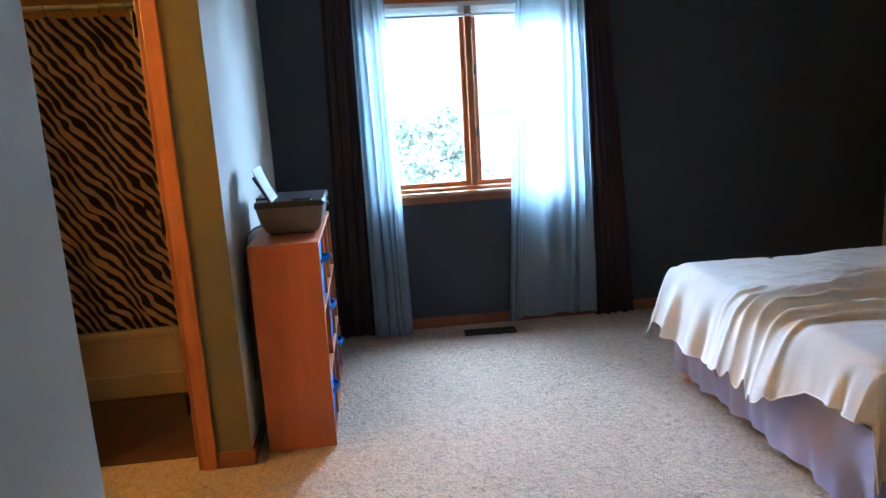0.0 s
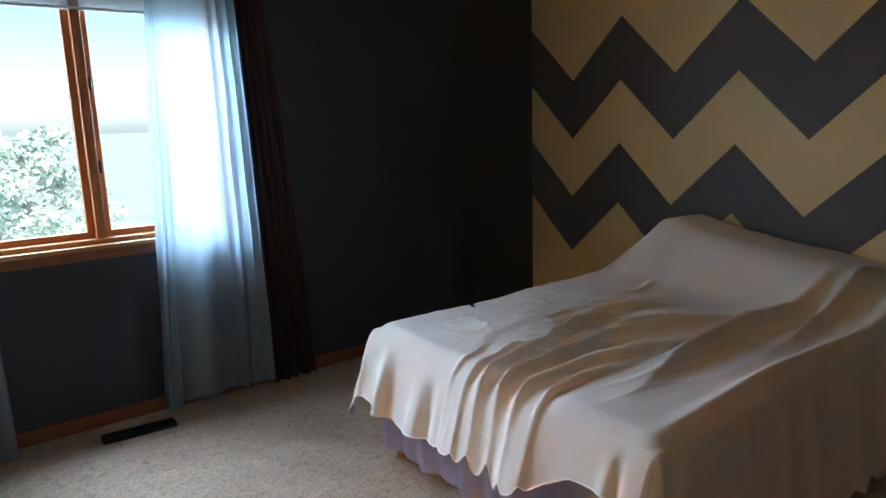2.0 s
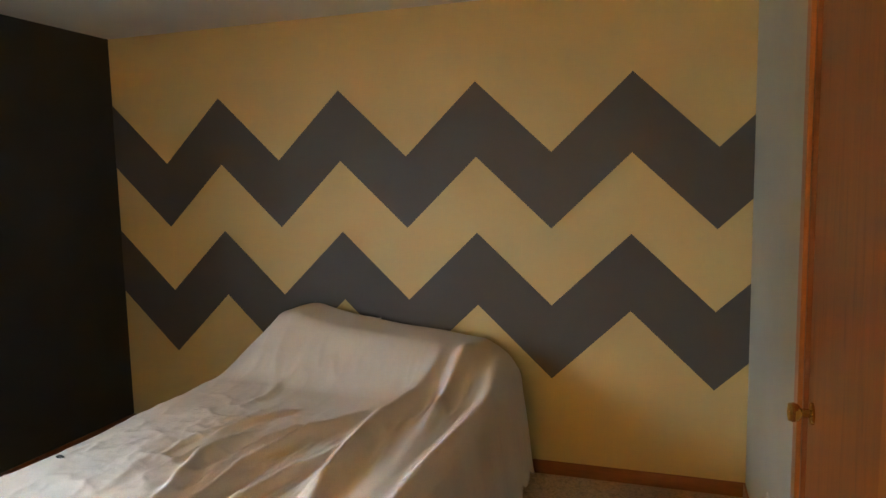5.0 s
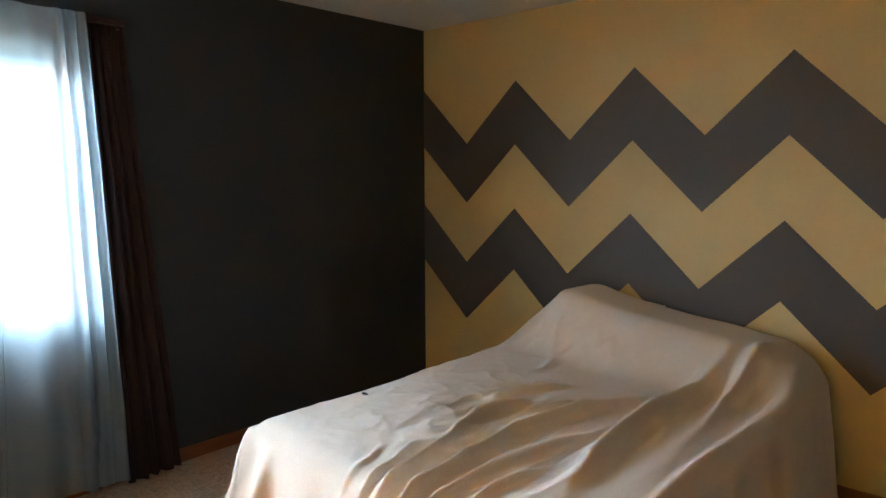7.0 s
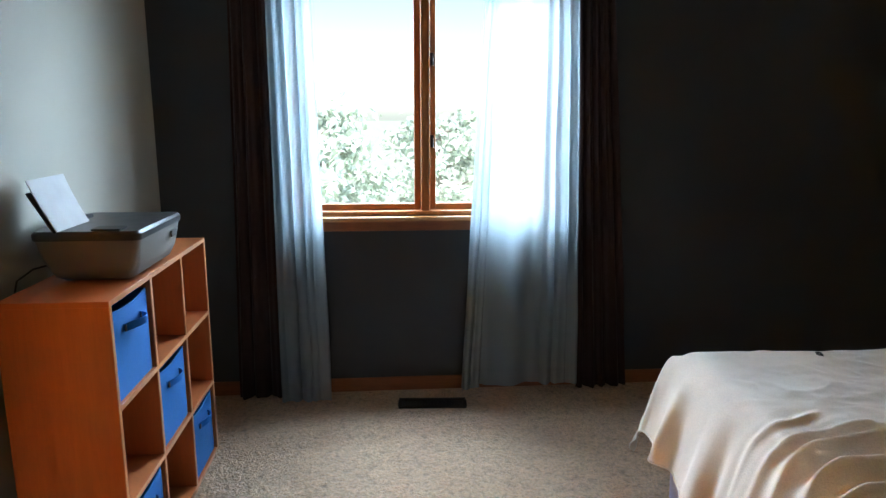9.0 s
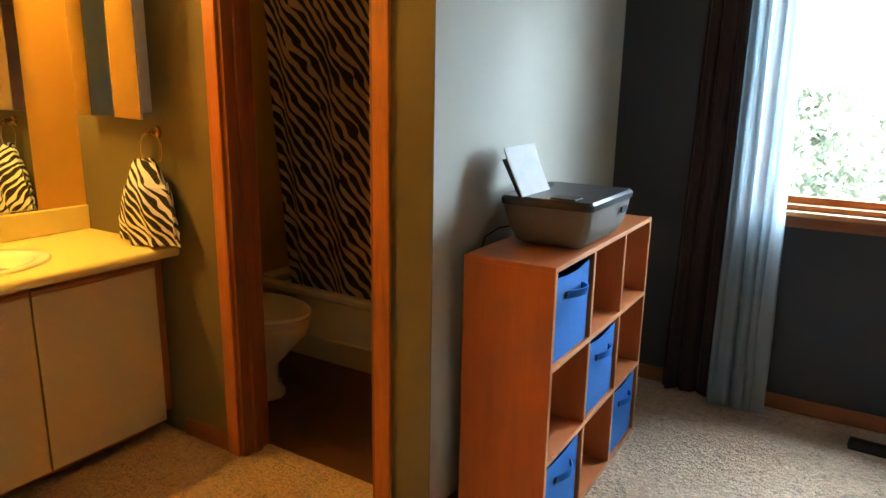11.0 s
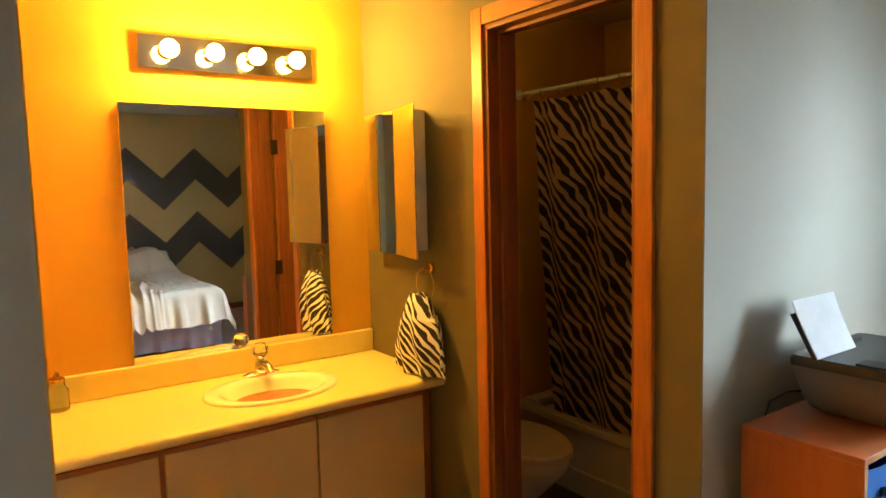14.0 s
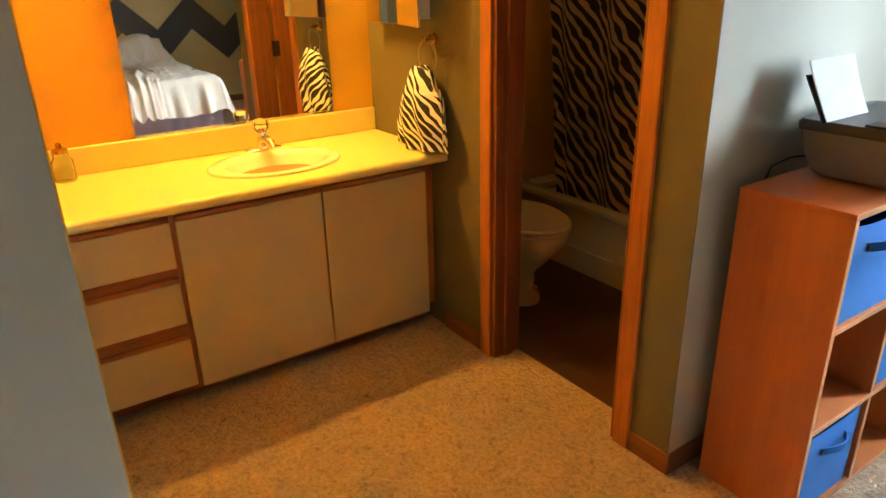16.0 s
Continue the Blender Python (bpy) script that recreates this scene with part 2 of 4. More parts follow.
M_ZC = zebra("zebra_shower_cloth", (0.56, 0.38, 0.27), (0.008, 0.007, 0.007), 1.75, -72)
M_ZT = zebra("zebra_towel_terry", (0.85, 0.87, 0.98), (0.008, 0.008, 0.01), 2.6, -68)
# foliage, bark and grass colours lifted to imitate overexposed daylight
M_GREEN = plain("glare_paled_foliage", (0.62, 0.67, 0.54), 0.7, 0, 0.5, 1.2)
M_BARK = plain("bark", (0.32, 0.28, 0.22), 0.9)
M_GRASS = plain("glare_paled_grass", (0.40, 0.41, 0.30), 0.9, 0, 0.3, 0.7)
M_WHITEP = plain("white_plate_plastic", (0.7, 0.68, 0.62), 0.35)

# ---------------------------------------------------------------- mesh helpers


def part(name, bm, mat, parent=None, label="", kind="", smooth=None):
    me = bpy.data.meshes.new(name)
    bmesh.ops.recalc_face_normals(bm, faces=bm.faces)
    bm.to_mesh(me)
    bm.free()
    for mm in mat if isinstance(mat, (list, tuple)) else [mat]:
        me.materials.append(mm)
    if smooth:
        me.shade_smooth()
        if smooth < 180:
            me.set_sharp_from_angle(angle=radians(smooth))
    ob = new(name, me)
    if parent:
        ob.parent = parent
    if label or kind:
        tagged(ob, label, kind=kind)
    return ob


def thing(name, at=(0, 0, 0), label="", category="", group="", kind="", rz=0.0):
    ob = new(name)
    ob.location, ob.rotation_euler = at, (0, 0, radians(rz))
    ob.empty_display_size = 0.1
    return tagged(ob, label, category, group, kind)


def add_box(bm, x0, x1, y0, y1, z0, z1, bev=0.0, seg=2, mat=0):
    tmp = bmesh.new()
    bmesh.ops.create_cube(tmp, size=1)
    for v in tmp.verts:
        v.co = Vector(((x0 + x1) / 2 + v.co.x * (x1 - x0), (y0 + y1) / 2 + v.co.y * (y1 - y0), (z0 + z1) / 2 + v.co.z * (z1 - z0)))
    if bev:
        bmesh.ops.bevel(tmp, geom=tmp.edges[:], offset=bev, segments=seg, profile=0.5, affect="EDGES")
    join(bm, tmp, mat)
    return bm


def join(bm, tmp, mat=0, m=None):
    vs = [bm.verts.new(m @ v.co if m else v.co) for v in tmp.verts]
    tmp.verts.index_update()
    for f in tmp.faces:
        try:
            nf = bm.faces.new([vs[v.index] for v in f.verts])
            nf.material_index = mat
        except ValueError:
            pass
    tmp.free()


def box(*a, **k):
    return add_box(bmesh.new(), *a, **k)


def tube(bm, pts, r, seg=10, cap=True):
    """A round tube along points; r is a number or one radius per point."""
    pts = [Vector(p) for p in pts]
    rs = r if isinstance(r, (list, tuple)) else [r] * len(pts)
    rings, side = [], None
    for i, p in enumerate(pts):
        d = (pts[min(i + 1, len(pts) - 1)] - pts[max(i - 1, 0)]).normalized()
        if side is None:
            side = d.cross(Vector((0, 0, 1)) if abs(d.z) < 0.9 else Vector((1, 0, 0))).normalized()
        side = (side - d * side.dot(d)).normalized()
        up = d.cross(side)
        rings.append([bm.verts.new(p + rs[i] * (math.cos(a) * side + math.sin(a) * up)) for a in [2 * math.pi * k / seg for k in range(seg)]])
    for a, b in zip(rings, rings[1:]):
        for k in range(seg):
            bm.faces.new((a[k], a[(k + 1) % seg], b[(k + 1) % seg], b[k]))
    if cap:
        bm.faces.new(rings[0][::-1])
        bm.faces.new(rings[-1])
    return bm


def lathe(bm, prof, center=(0, 0, 0), seg=32, sx=1.0, sy=1.0, axis="Z"):
    """Turns (radius, height) pairs round an axis; sx, sy squash it."""
    rings = []
    for r, z in prof:
        ring = []
        for k in range(seg):
            a = 2 * math.pi * k / seg
            x, y = r * sx * math.cos(a), r * sy * math.sin(a)
            co = {"Z": (x, y, z), "X": (z, x, y), "Y": (x, z, y)}[axis]
            ring.append(bm.verts.new(Vector(center) + Vector(co)))
        rings.append(ring)
    for a, b in zip(rings, rings[1:]):
        for k in range(seg):
            bm.faces.new((a[k], a[(k + 1) % seg], b[(k + 1) % seg], b[k]))
    for ring, (r, z) in ((rings[0], prof[0]), (rings[-1], prof[-1])):
        if r > 1e-4:
            bm.faces.new(ring)
    bmesh.ops.remove_doubles(bm, verts=bm.verts, dist=1e-5)
    return bm


def sheet(bm, nu, nv, fn, thick=0.0):
    """A grid surface fn(u, v) -> place, with thickness when asked."""
    g = [[bm.verts.new(fn(i / nu, j / nv)) for i in range(nu + 1)] for j in range(nv + 1)]
    for j in range(nv):
        for i in range(nu):
            bm.faces.new((g[j][i], g[j][i + 1], g[j + 1][i + 1], g[j + 1][i]))
    if thick:
        bmesh.ops.recalc_face_normals(bm, faces=bm.faces)
        bmesh.ops.solidify(bm, geom=bm.faces[:], thickness=thick)
    return bm


def fbm(x, y, z=0.0, o=3):
    return noise.fractal(Vector((x, y, z)), 0.8, 2.1, o)


def structure(name, bm, mat, label="", parent=None):
    return tagged(part(name, bm, mat, parent), label, kind="structure")


# ---------------------------------------------------------------- the shell
T = 0.12
floor = structure("floor", box(MX - T, E + T, S - T - 1.6, N + T, -0.12, 0), M_CARPET, "beige speckled cut-pile carpet floor")
ceiling = structure("ceiling", box(MX - T, E + T, S - T - 1.6, N + T, H, H + 0.12), M_CEIL, "plain off-white textured ceiling")

bm = bmesh.new()
add_box(bm, MX - T, WX0, N, N + T + 0.03, 0, H)
add_box(bm, WX1, E + T, N, N + T + 0.03, 0, H)
add_box(bm, WX0, WX1, N, N + T + 0.03, 0, WZ0)
add_box(bm, WX0, WX1, N, N + T + 0.03, WZ1, H)
wall_north = structure("wall_north", bm, M_SLATE, "dark slate grey painted wall with the window")
wall_east = structure("wall_east", box(E, E + T, S - T, N, 0, H), M_CREAM, "cream yellow wall with grey painted chevrons")

# chevron bands: half a period is 0.389 m, each band 0.385 m high
HALF, CH_H = 0.389, 0.37
V0 = 1.222


def chevron(bm, top, height):
    knots = [N] + [V0 - i * HALF for i in range(9) if V0 - i * HALF > S] + [S]

    def z_at(y):
        k = (V0 - y) / HALF
        f = abs(((k + 1) % 2) - 1)
        return top + CH_H * f
    for a, b in zip(knots, knots[1:]):
        for s in range(2):
            ya, yb = a + (b - a) * s / 2, a + (b - a) * (s + 1) / 2
            za, zb = z_at(ya), z_at(yb)
            x0, x1 = E - 0.003, E - 0.001
            vs = [bm.verts.new(c) for c in ((x0, ya, za), (x0, yb, zb), (x0, yb, zb - height), (x0, ya, za - height),
                                            (x1, ya, za), (x1, yb, zb), (x1, yb, zb - height), (x1, ya, za - height))]
            for q in ((0, 1, 2, 3), (4, 7, 6, 5), (0, 4, 5, 1), (3, 2, 6, 7)):
                bm.faces.new([vs[i] for i in q])


for top in (1.672, 0.896):
    bm = bmesh.new()
    chevron(bm, top, 0.382)
    structure("chevron_band", bm, M_BAND, "dark grey zigzag band painted on the cream wall", wall_east)

# south wall with the closet door; the entry passage lies west of it
CX0, CX1, DH = 2.10, 2.86, 2.06
HX = 1.42  # east side of the entry passage
bm = bmesh.new()
for a, b, z0, z1 in ((HX, CX0, 0, H), (CX0, CX1, DH, H), (CX1, E, 0, H)):
    add_box(bm, a, b, S - T, S, z0, z1)
wall_south = structure("wall_south", bm, M_LIGHT, "pale grey-green painted wall")
bm = bmesh.new()
WX, WY = 0.006, AS + 0.022        # corner where the entry wall meets the alcove
add_box(bm, -T, 0, 0, N, 0, H)
add_box(bm, -T, WX, S - T - 1.6, WY, 0, H)
wall_west = structure("wall_west", bm, M_LIGHT, "pale grey-green painted wall beside the vanity alcove")
structure("wall_hall_east", box(HX, HX + T, S - T - 1.6, S - T, 0, H), M_LIGHT, "plain pale hallway wall")
structure("wall_hall_south", box(-T, HX + T, S - 2 * T - 1.6, S - T - 1.6, 0, H), M_LIGHT, "plain pale hallway wall")
structure("wall_alcove_south", box(MX - T, -T, AS - T, AS, 0, H), M_GOLD, "golden yellow painted side wall of the vanity alcove")
structure("wall_alcove_west", box(MX - T, MX, AS, 0, 0, H), M_GOLD, "golden yellow painted wall behind the vanity mirror")
structure("wall_bath_west", box(MX - T, MX, 0, N, 0, H), M_GOLD, "golden yellow painted bathroom side wall")
structure("wall_bath_north", box(MX, -T, N - 0.012, N - 0.001, 0.007, H - 0.001), M_GOLD, "golden yellow painted wall behind the tub")
structure("wall_bath_east", box(-T - 0.012, -T - 0.001, T, N - 0.013, 0.007, H - 0.001), M_GOLD, "golden yellow painted bathroom side wall")
structure("wall_alcove_return", box(-T, WX - 0.001, WY, WY + 0.003, 0, H), M_GOLD, "golden yellow painted end of the alcove side wall")
BX0, BX1, BH = -0.855, -0.205, 2.08
bm = bmesh.new()
add_box(bm, MX, BX0, 0, T, 0, H)
add_box(bm, BX1, -T, 0, T, 0, H)
add_box(bm, BX0, BX1, 0, T, BH, H)
structure("wall_bath", bm, M_OLIVE, "pale painted wall with the bathroom doorway, toned darker for shade")
# thin skin added so the wall's end takes the dim painted tone
structure("wall_corner_face", box(BX1 + 0.055, -0.0002, -0.004, -0.0002, 0, H), M_OLIVE, "end of the pale wall, toned olive tan for dim lamplight")
bath_floor = structure("bath_floor", box(MX, -T, T, N, 0, 0.006), M_LINO, "dark brown bathroom floor")

# ---------------------------------------------------------------- trim
CW = 0.06


def casing(x0, x1, z1, y, d, out, label):
    """Door casing on the face y of a wall, standing out by d towards out (-1 or 1)."""
    t = thing("door_casing", (0, 0, 0), label, "door trim")
    ya, yb = sorted((y, y + out * d))
    part("jamb_casing", box(x0 - CW, x0, ya, yb, 0, z1 + CW, 0.004), M_OAK, t)
    part("jamb_casing", box(x1, x1 + CW, ya, yb, 0, z1 + CW, 0.004), M_OAK, t)
    part("head_casing", box(x0 + 0.0005, x1 - 0.0005, ya, yb, z1, z1 + CW, 0.004), M_OAKX, t)
    return t


def frame_in(x0, x1, z1, ya, yb, label):
    t = thing("door_frame", (0, 0, 0), label, "door frame")
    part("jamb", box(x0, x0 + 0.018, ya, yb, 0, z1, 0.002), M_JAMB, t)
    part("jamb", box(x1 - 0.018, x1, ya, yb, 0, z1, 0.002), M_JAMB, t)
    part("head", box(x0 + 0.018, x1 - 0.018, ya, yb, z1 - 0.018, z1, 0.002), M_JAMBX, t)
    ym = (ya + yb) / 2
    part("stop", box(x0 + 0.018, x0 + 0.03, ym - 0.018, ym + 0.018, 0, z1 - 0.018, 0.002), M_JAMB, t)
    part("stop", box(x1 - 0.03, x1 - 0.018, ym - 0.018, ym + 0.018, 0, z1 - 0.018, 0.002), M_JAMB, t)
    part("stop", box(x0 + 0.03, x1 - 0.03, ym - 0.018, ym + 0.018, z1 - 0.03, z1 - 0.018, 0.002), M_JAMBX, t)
    return t


casing(BX0, BX1, BH, 0, 0.016, -1, "honey oak casing round the open bathroom doorway")
frame_in(BX0, BX1, BH, -0.004, T + 0.004, "honey oak frame lining the bathroom doorway, darkened as if shaded")
casing(CX0, CX1, DH, S, 0.016, 1, "honey oak casing round the closed closet door")
frame_in(CX0, CX1, DH, S - T, S + 0.004, "honey oak frame lining the closet doorway, darkened as if shaded")


def knob(parent, at, axis="Y", s=1):
    bm = bmesh.new()
    prof = [(0.0, 0.0), (0.030, 0.0), (0.030, 0.006), (0.012, 0.010), (0.011, 0.028), (0.022, 0.036), (0.027, 0.048), (0.024, 0.060), (0.0, 0.064)]
    lathe(bm, [(r, z * s) for r, z in prof], at, 24, axis=axis)
    return part("door_knob", bm, M_BRASS, parent, "aged brass knob", smooth=40)


def hinge(parent, x, y, z, label="dark hinge"):
    bm = bmesh.new()
    add_box(bm, x - 0.002, x + 0.002, y - 0.02, y + 0.02, z - 0.045, z + 0.045, 0.001)
    tube(bm, [(x, y - 0.02, z - 0.047), (x, y - 0.02, z + 0.047)], 0.006, 8)
    return part("hinge", bm, M_IRON, parent, label)


closet = thing("closet_door", (CX0, S, 0), "flat oak veneer closet door, closed, with a brass knob", "door")
part("slab", box(0.02, CX1 - CX0 - 0.02, -0.045, -0.008, 0.012, DH - 0.02, 0.003), M_DOOR, closet)
knob(closet, (CX1 - CX0 - 0.085, -0.008, 0.90))
part("door_stop", tube(bmesh.new(), [(CX1 - CX0 - 0.05, -0.008, 0.09), (CX1 - CX0 - 0.05, 0.055, 0.09)], 0.007, 10), M_BRASS, closet, "small brass door stop")

bath_door = thing("bathroom_door", (BX1 - 0.024, T + 0.012, 0), "flat oak veneer bathroom door standing open", "door")
part("slab", box(-0.038, 0.0, 0, 0.56, 0.012, BH - 0.025, 0.003), M_DOOR, bath_door)
knob(bath_door, (-0.038, 0.50, 0.95), "X", -1)
for hz in (0.25, 1.03, 1.80):
    hinge(bath_door, -0.040, 0.0, hz)


def baseboard(x0, x1, y0, y1, axis, label="honey oak baseboard"):
    b = box(x0, x1, y0, y1, 0, 0.072, 0.003)
    return structure("baseboard", b, M_BASEX if axis == 0 else M_BASEY, label)


B = 0.011
baseboard(0.0, E, N - B, N, 0)
baseboard(E - B - 0.003, E - 0.003, S, N - B, 1)
baseboard(CX1 + CW, E - B - 0.003, S, S + B, 0)
baseboard(HX, CX0 - CW, S, S + B, 0)
baseboard(0.0, B, 0.0, N - B, 1)
baseboard(WX, WX + B, S - 1.5, WY, 1)
baseboard(BX1 + CW, B, -B, 0, 0)
baseboard(MX + 0.56, BX0 - CW, -B, 0, 0)
baseboard(-0.6, 0.0, WY + 0.003, WY + 0.003 + B, 0)

# ---------------------------------------------------------------- window
MC = (1.267)
win = thing("window_1", (0, N, 0), "two-sash oak casement window with bright daylight behind", "window", kind="structure")
FT = 0.14
bm = bmesh.new()
add_box(bm, WX0, WX0 + 0.02, 0, FT, WZ0, WZ1, 0.002)
add_box(bm, WX1 - 0.02, WX1, 0, FT, WZ0, WZ1, 0.002)
add_box(bm, WX0 + 0.02, WX1 - 0.02, 0, FT, WZ1 - 0.02, WZ1, 0.002)
add_box(bm, WX0 + 0.02, WX1 - 0.02, 0, FT, WZ0, WZ0 + 0.02, 0.002)
part("window_frame", bm, M_OAK, win)
part("mullion", box(MC - 0.022, MC + 0.022, 0.015, 0.12, WZ0 + 0.02, WZ1 - 0.02, 0.004), M_OAK, win)
for a, b in ((WX0 + 0.021, MC - 0.023), (MC + 0.023, WX1 - 0.021)):
    z0, z1, st = WZ0 + 0.021, WZ1 - 0.021, 0.03
    bm = bmesh.new()
    add_box(bm, a, a + st, 0.06, 0.10, z0, z1, 0.003)
    add_box(bm, b - st, b, 0.06, 0.10, z0, z1, 0.003)
    sash = part("sash", bm, M_OAK, win)
    bm = bmesh.new()
    add_box(bm, a + st, b - st, 0.06, 0.10, z0, z0 + st, 0.003)
    add_box(bm, a + st, b - st, 0.06, 0.10, z1 - st, z1, 0.003)
    part("sash_rail", bm, M_OAKX, sash)
    g = part("pane", box(a + st - 0.004, b - st + 0.004, 0.078, 0.082, z0 + st - 0.004, z1 - st + 0.004), M_GLASS, sash, "clear window glass")
    g.visible_shadow = False
for hz in (1.27, 1.66):
    bm = box(MC + 0.026, MC + 0.044, 0.050, 0.060, hz - 0.03, hz + 0.03, 0.003)
    tube(bm, [(MC + 0.035, 0.052, hz + 0.01), (MC + 0.035, 0.036, hz + 0.012), (MC + 0.035, 0.034, hz - 0.03)], 0.005, 8)
    part("sash_latch", bm, M_IRON, win, "dark metal sash latch")
part("window_sill", box(WX0 - 0.06, WX1 + 0.06, -0.045, 0.055, WZ0 - 0.024, WZ0 - 0.002, 0.005), M_SILL, win, "glossy varnished oak sill, paled for the daylight on it")
# the shadow below the sill is put into the apron's darker oak
part("apron", box(WX0 - 0.03, WX1 + 0.03, -0.016, -0.0005, WZ0 - 0.074, WZ0 - 0.0245, 0.003), M_BASEX, win, "oak apron under the sill, darkened for its shadow")
part("side_casing", box(WX0 - 0.06, WX0, -0.016, -0.0005, WZ0 - 0.0015, WZ1 + 0.06, 0.003), M_OAK, win)
part("side_casing", box(WX1, WX1 + 0.06, -0.016, -0.0005, WZ0 - 0.0015, WZ1 + 0.06, 0.003), M_OAK, win)
part("head_casing", box(WX0 + 0.0005, WX1 - 0.0005, -0.016, -0.0005, WZ1, WZ1 + 0.06, 0.003), M_OAKX, win)

blind = thing("mini_blind", (0, N, 0), "white mini blind drawn up to the top of the window", "window blind")
part("headrail", box(WX0 + 0.03, WX1 - 0.03, 0.005, 0.042, WZ1 - 0.05, WZ1 - 0.022, 0.003), M_VINYL, blind)
bm = bmesh.new()
for i in range(9):
    z = WZ1 - 0.054 - i * 0.0045
    add_box(bm, WX0 + 0.035, WX1 - 0.035, 0.011, 0.036, z - 0.0012, z)
part("slats", bm, M_VINYL, blind, "stacked white slats", kind="stuff")
part("bottom_rail", box(WX0 + 0.033, WX1 - 0.033, 0.010, 0.038, WZ1 - 0.108, WZ1 - 0.094, 0.003), M_VINYL, blind)

# ---------------------------------------------------------------- curtains
ROD_Z, ROD_Y = 2.17, N - 0.075
rod = thing("curtain_rod", (0, 0, 0), "dark metal curtain rod above the window", "curtain rod")
part("rod", tube(bmesh.new(), [(0.37, ROD_Y, ROD_Z), (2.14, ROD_Y, ROD_Z)], 0.009, 12), M_IRON, rod, smooth=60)
for x in (0.40, 2.11):
    part("bracket", box(x - 0.008, x + 0.008, ROD_Y - 0.005, N, ROD_Z - 0.03, ROD_Z - 0.008, 0.002), M_IRON, rod)


def drape(name, top, bot, z0, waves, amp_t, amp_b, mat, label, y, seed, billow=0.0, nu=120, hem=0.0, gather=1.0, bunch=()):
    """A hanging cloth between two x at the top and two at the hem."""
    t = thing(name, ((bot[0] + bot[1]) / 2, N - 0.03, z0), label, "curtain", "window curtains")
    ox, oy, oz = t.location

    def fn(u, v):
        s = v ** gather
        uu = u + 0.04 * math.sin(5 * u + seed) * (1 - u) * u * 4
        xl, xr = top[0] + (bot[0] - top[0]) * s, top[1] + (bot[1] - top[1]) * s
        ph = 2 * math.pi * waves * (uu + 0.03 * fbm(uu * 3 + seed, v * 1.3)) + seed
        amp = amp_t + (amp_b - amp_t) * min(1, v * 1.2)
        w = math.sin(ph) + 0.35 * math.sin(2.3 * ph + seed)
        yy = y + amp * w + 0.02 * fbm(uu * 2 + seed, v * 2, 3) * v - billow * math.sin(math.pi * min(1, v)) * math.sin(math.pi * u)
        g = float(np.interp(u, [0.0, *[q[0] for q in bunch], 1.0], [0.0, *[q[1] for q in bunch], 1.0]))
        xx = xl + (xr - xl) * g + (0.6 if bunch else 0.25) * amp * math.cos(ph)
        z = ROD_Z + 0.014 - v * (ROD_Z + 0.014 - z0 - hem * (0.5 + 0.5 * math.sin(3.1 * u + seed)))
        return (xx - ox, min(yy, N - 0.022) - oy, z - oz)
    part("panel", sheet(bmesh.new(), nu, 60, fn), mat, t, smooth=180)
    bm = bmesh.new()
    tube(bm, [(top[0] + (top[1] - top[0]) * i / 12 - ox, ROD_Y - oy + 0.002 * math.sin(i), ROD_Z - oz) for i in range(13)], 0.0155, 14)
    part("rod_pocket", bm, mat, t, smooth=180)
    return t


drape("blackout_curtain", (0.38, 0.60), (0.33, 0.62), 0.01, 4, 0.010, 0.018, M_BROWNC, "dark brown drape beside the shelf", N - 0.062, 1.3)
drape("blackout_curtain", (1.97, 2.13), (2.04, 2.31), 0.01, 4, 0.010, 0.018, M_BROWNC, "dark brown drape hanging to the floor before the wall", N - 0.062, 4.1)
drape("sheer_curtain", (0.56, 0.735), (0.565, 0.775), 0.012, 4.6, 0.016, 0.034, M_SHEER, "pale blue sheer curtain gathered at the side of the window", N - 0.112, 2.2, bunch=((0.35, 0.22), (0.6, 0.6)))
drape("sheer_curtain", (1.54, 1.97), (1.43, 2.04), 0.03, 6.5, 0.010, 0.024, M_SHEER, "pale blue sheer curtain hanging across part of the window", N - 0.112, 5.7, 0.02, nu=200, hem=0.03, bunch=((0.34, 0.15), (0.52, 0.68)))

# ---------------------------------------------------------------- floor vent
vent = thing("floor_vent", (1.285, 1.420, 0), "dark brown metal floor register set in the carpet", "floor vent", rz=-3.5)
bm = bmesh.new()
for s in (-1, 1):
    add_box(bm, -0.165, 0.165, s * 0.045 - 0.012, s * 0.045 + 0.012, 0, 0.007, 0.002)
    add_box(bm, s * 0.158 - 0.010, s * 0.158 + 0.010, -0.033, 0.033, 0, 0.007, 0.002)
part("frame", bm, M_IRON, vent)
# solid black slab under the louvers stands for the dark of the duct
part("duct_shade_slab", box(-0.148, 0.148, -0.033, 0.033, 0.0005, 0.002), M_BLACK, vent)
for i in range(21):
    part("louver", box(-0.142 + i * 0.0142 - 0.0015, -0.142 + i * 0.0142 + 0.0015, -0.033, 0.033, 0.002, 0.006), M_IRON, vent)

# ---------------------------------------------------------------- cube shelf
SX0, SX1, SY0, SY1, SH = 0.058, 0.345, 0.085, 1.040, 0.912
shelf = thing("cube_shelf", (SX0, SY0, 0), "orange beech laminate nine-cube shelf with blue bins", "shelf unit")
L, D = SY1 - SY0, SX1 - SX0
TH = 0.016
cell = (L - 4 * TH) / 3
hgt = (SH - 4 * TH) / 3


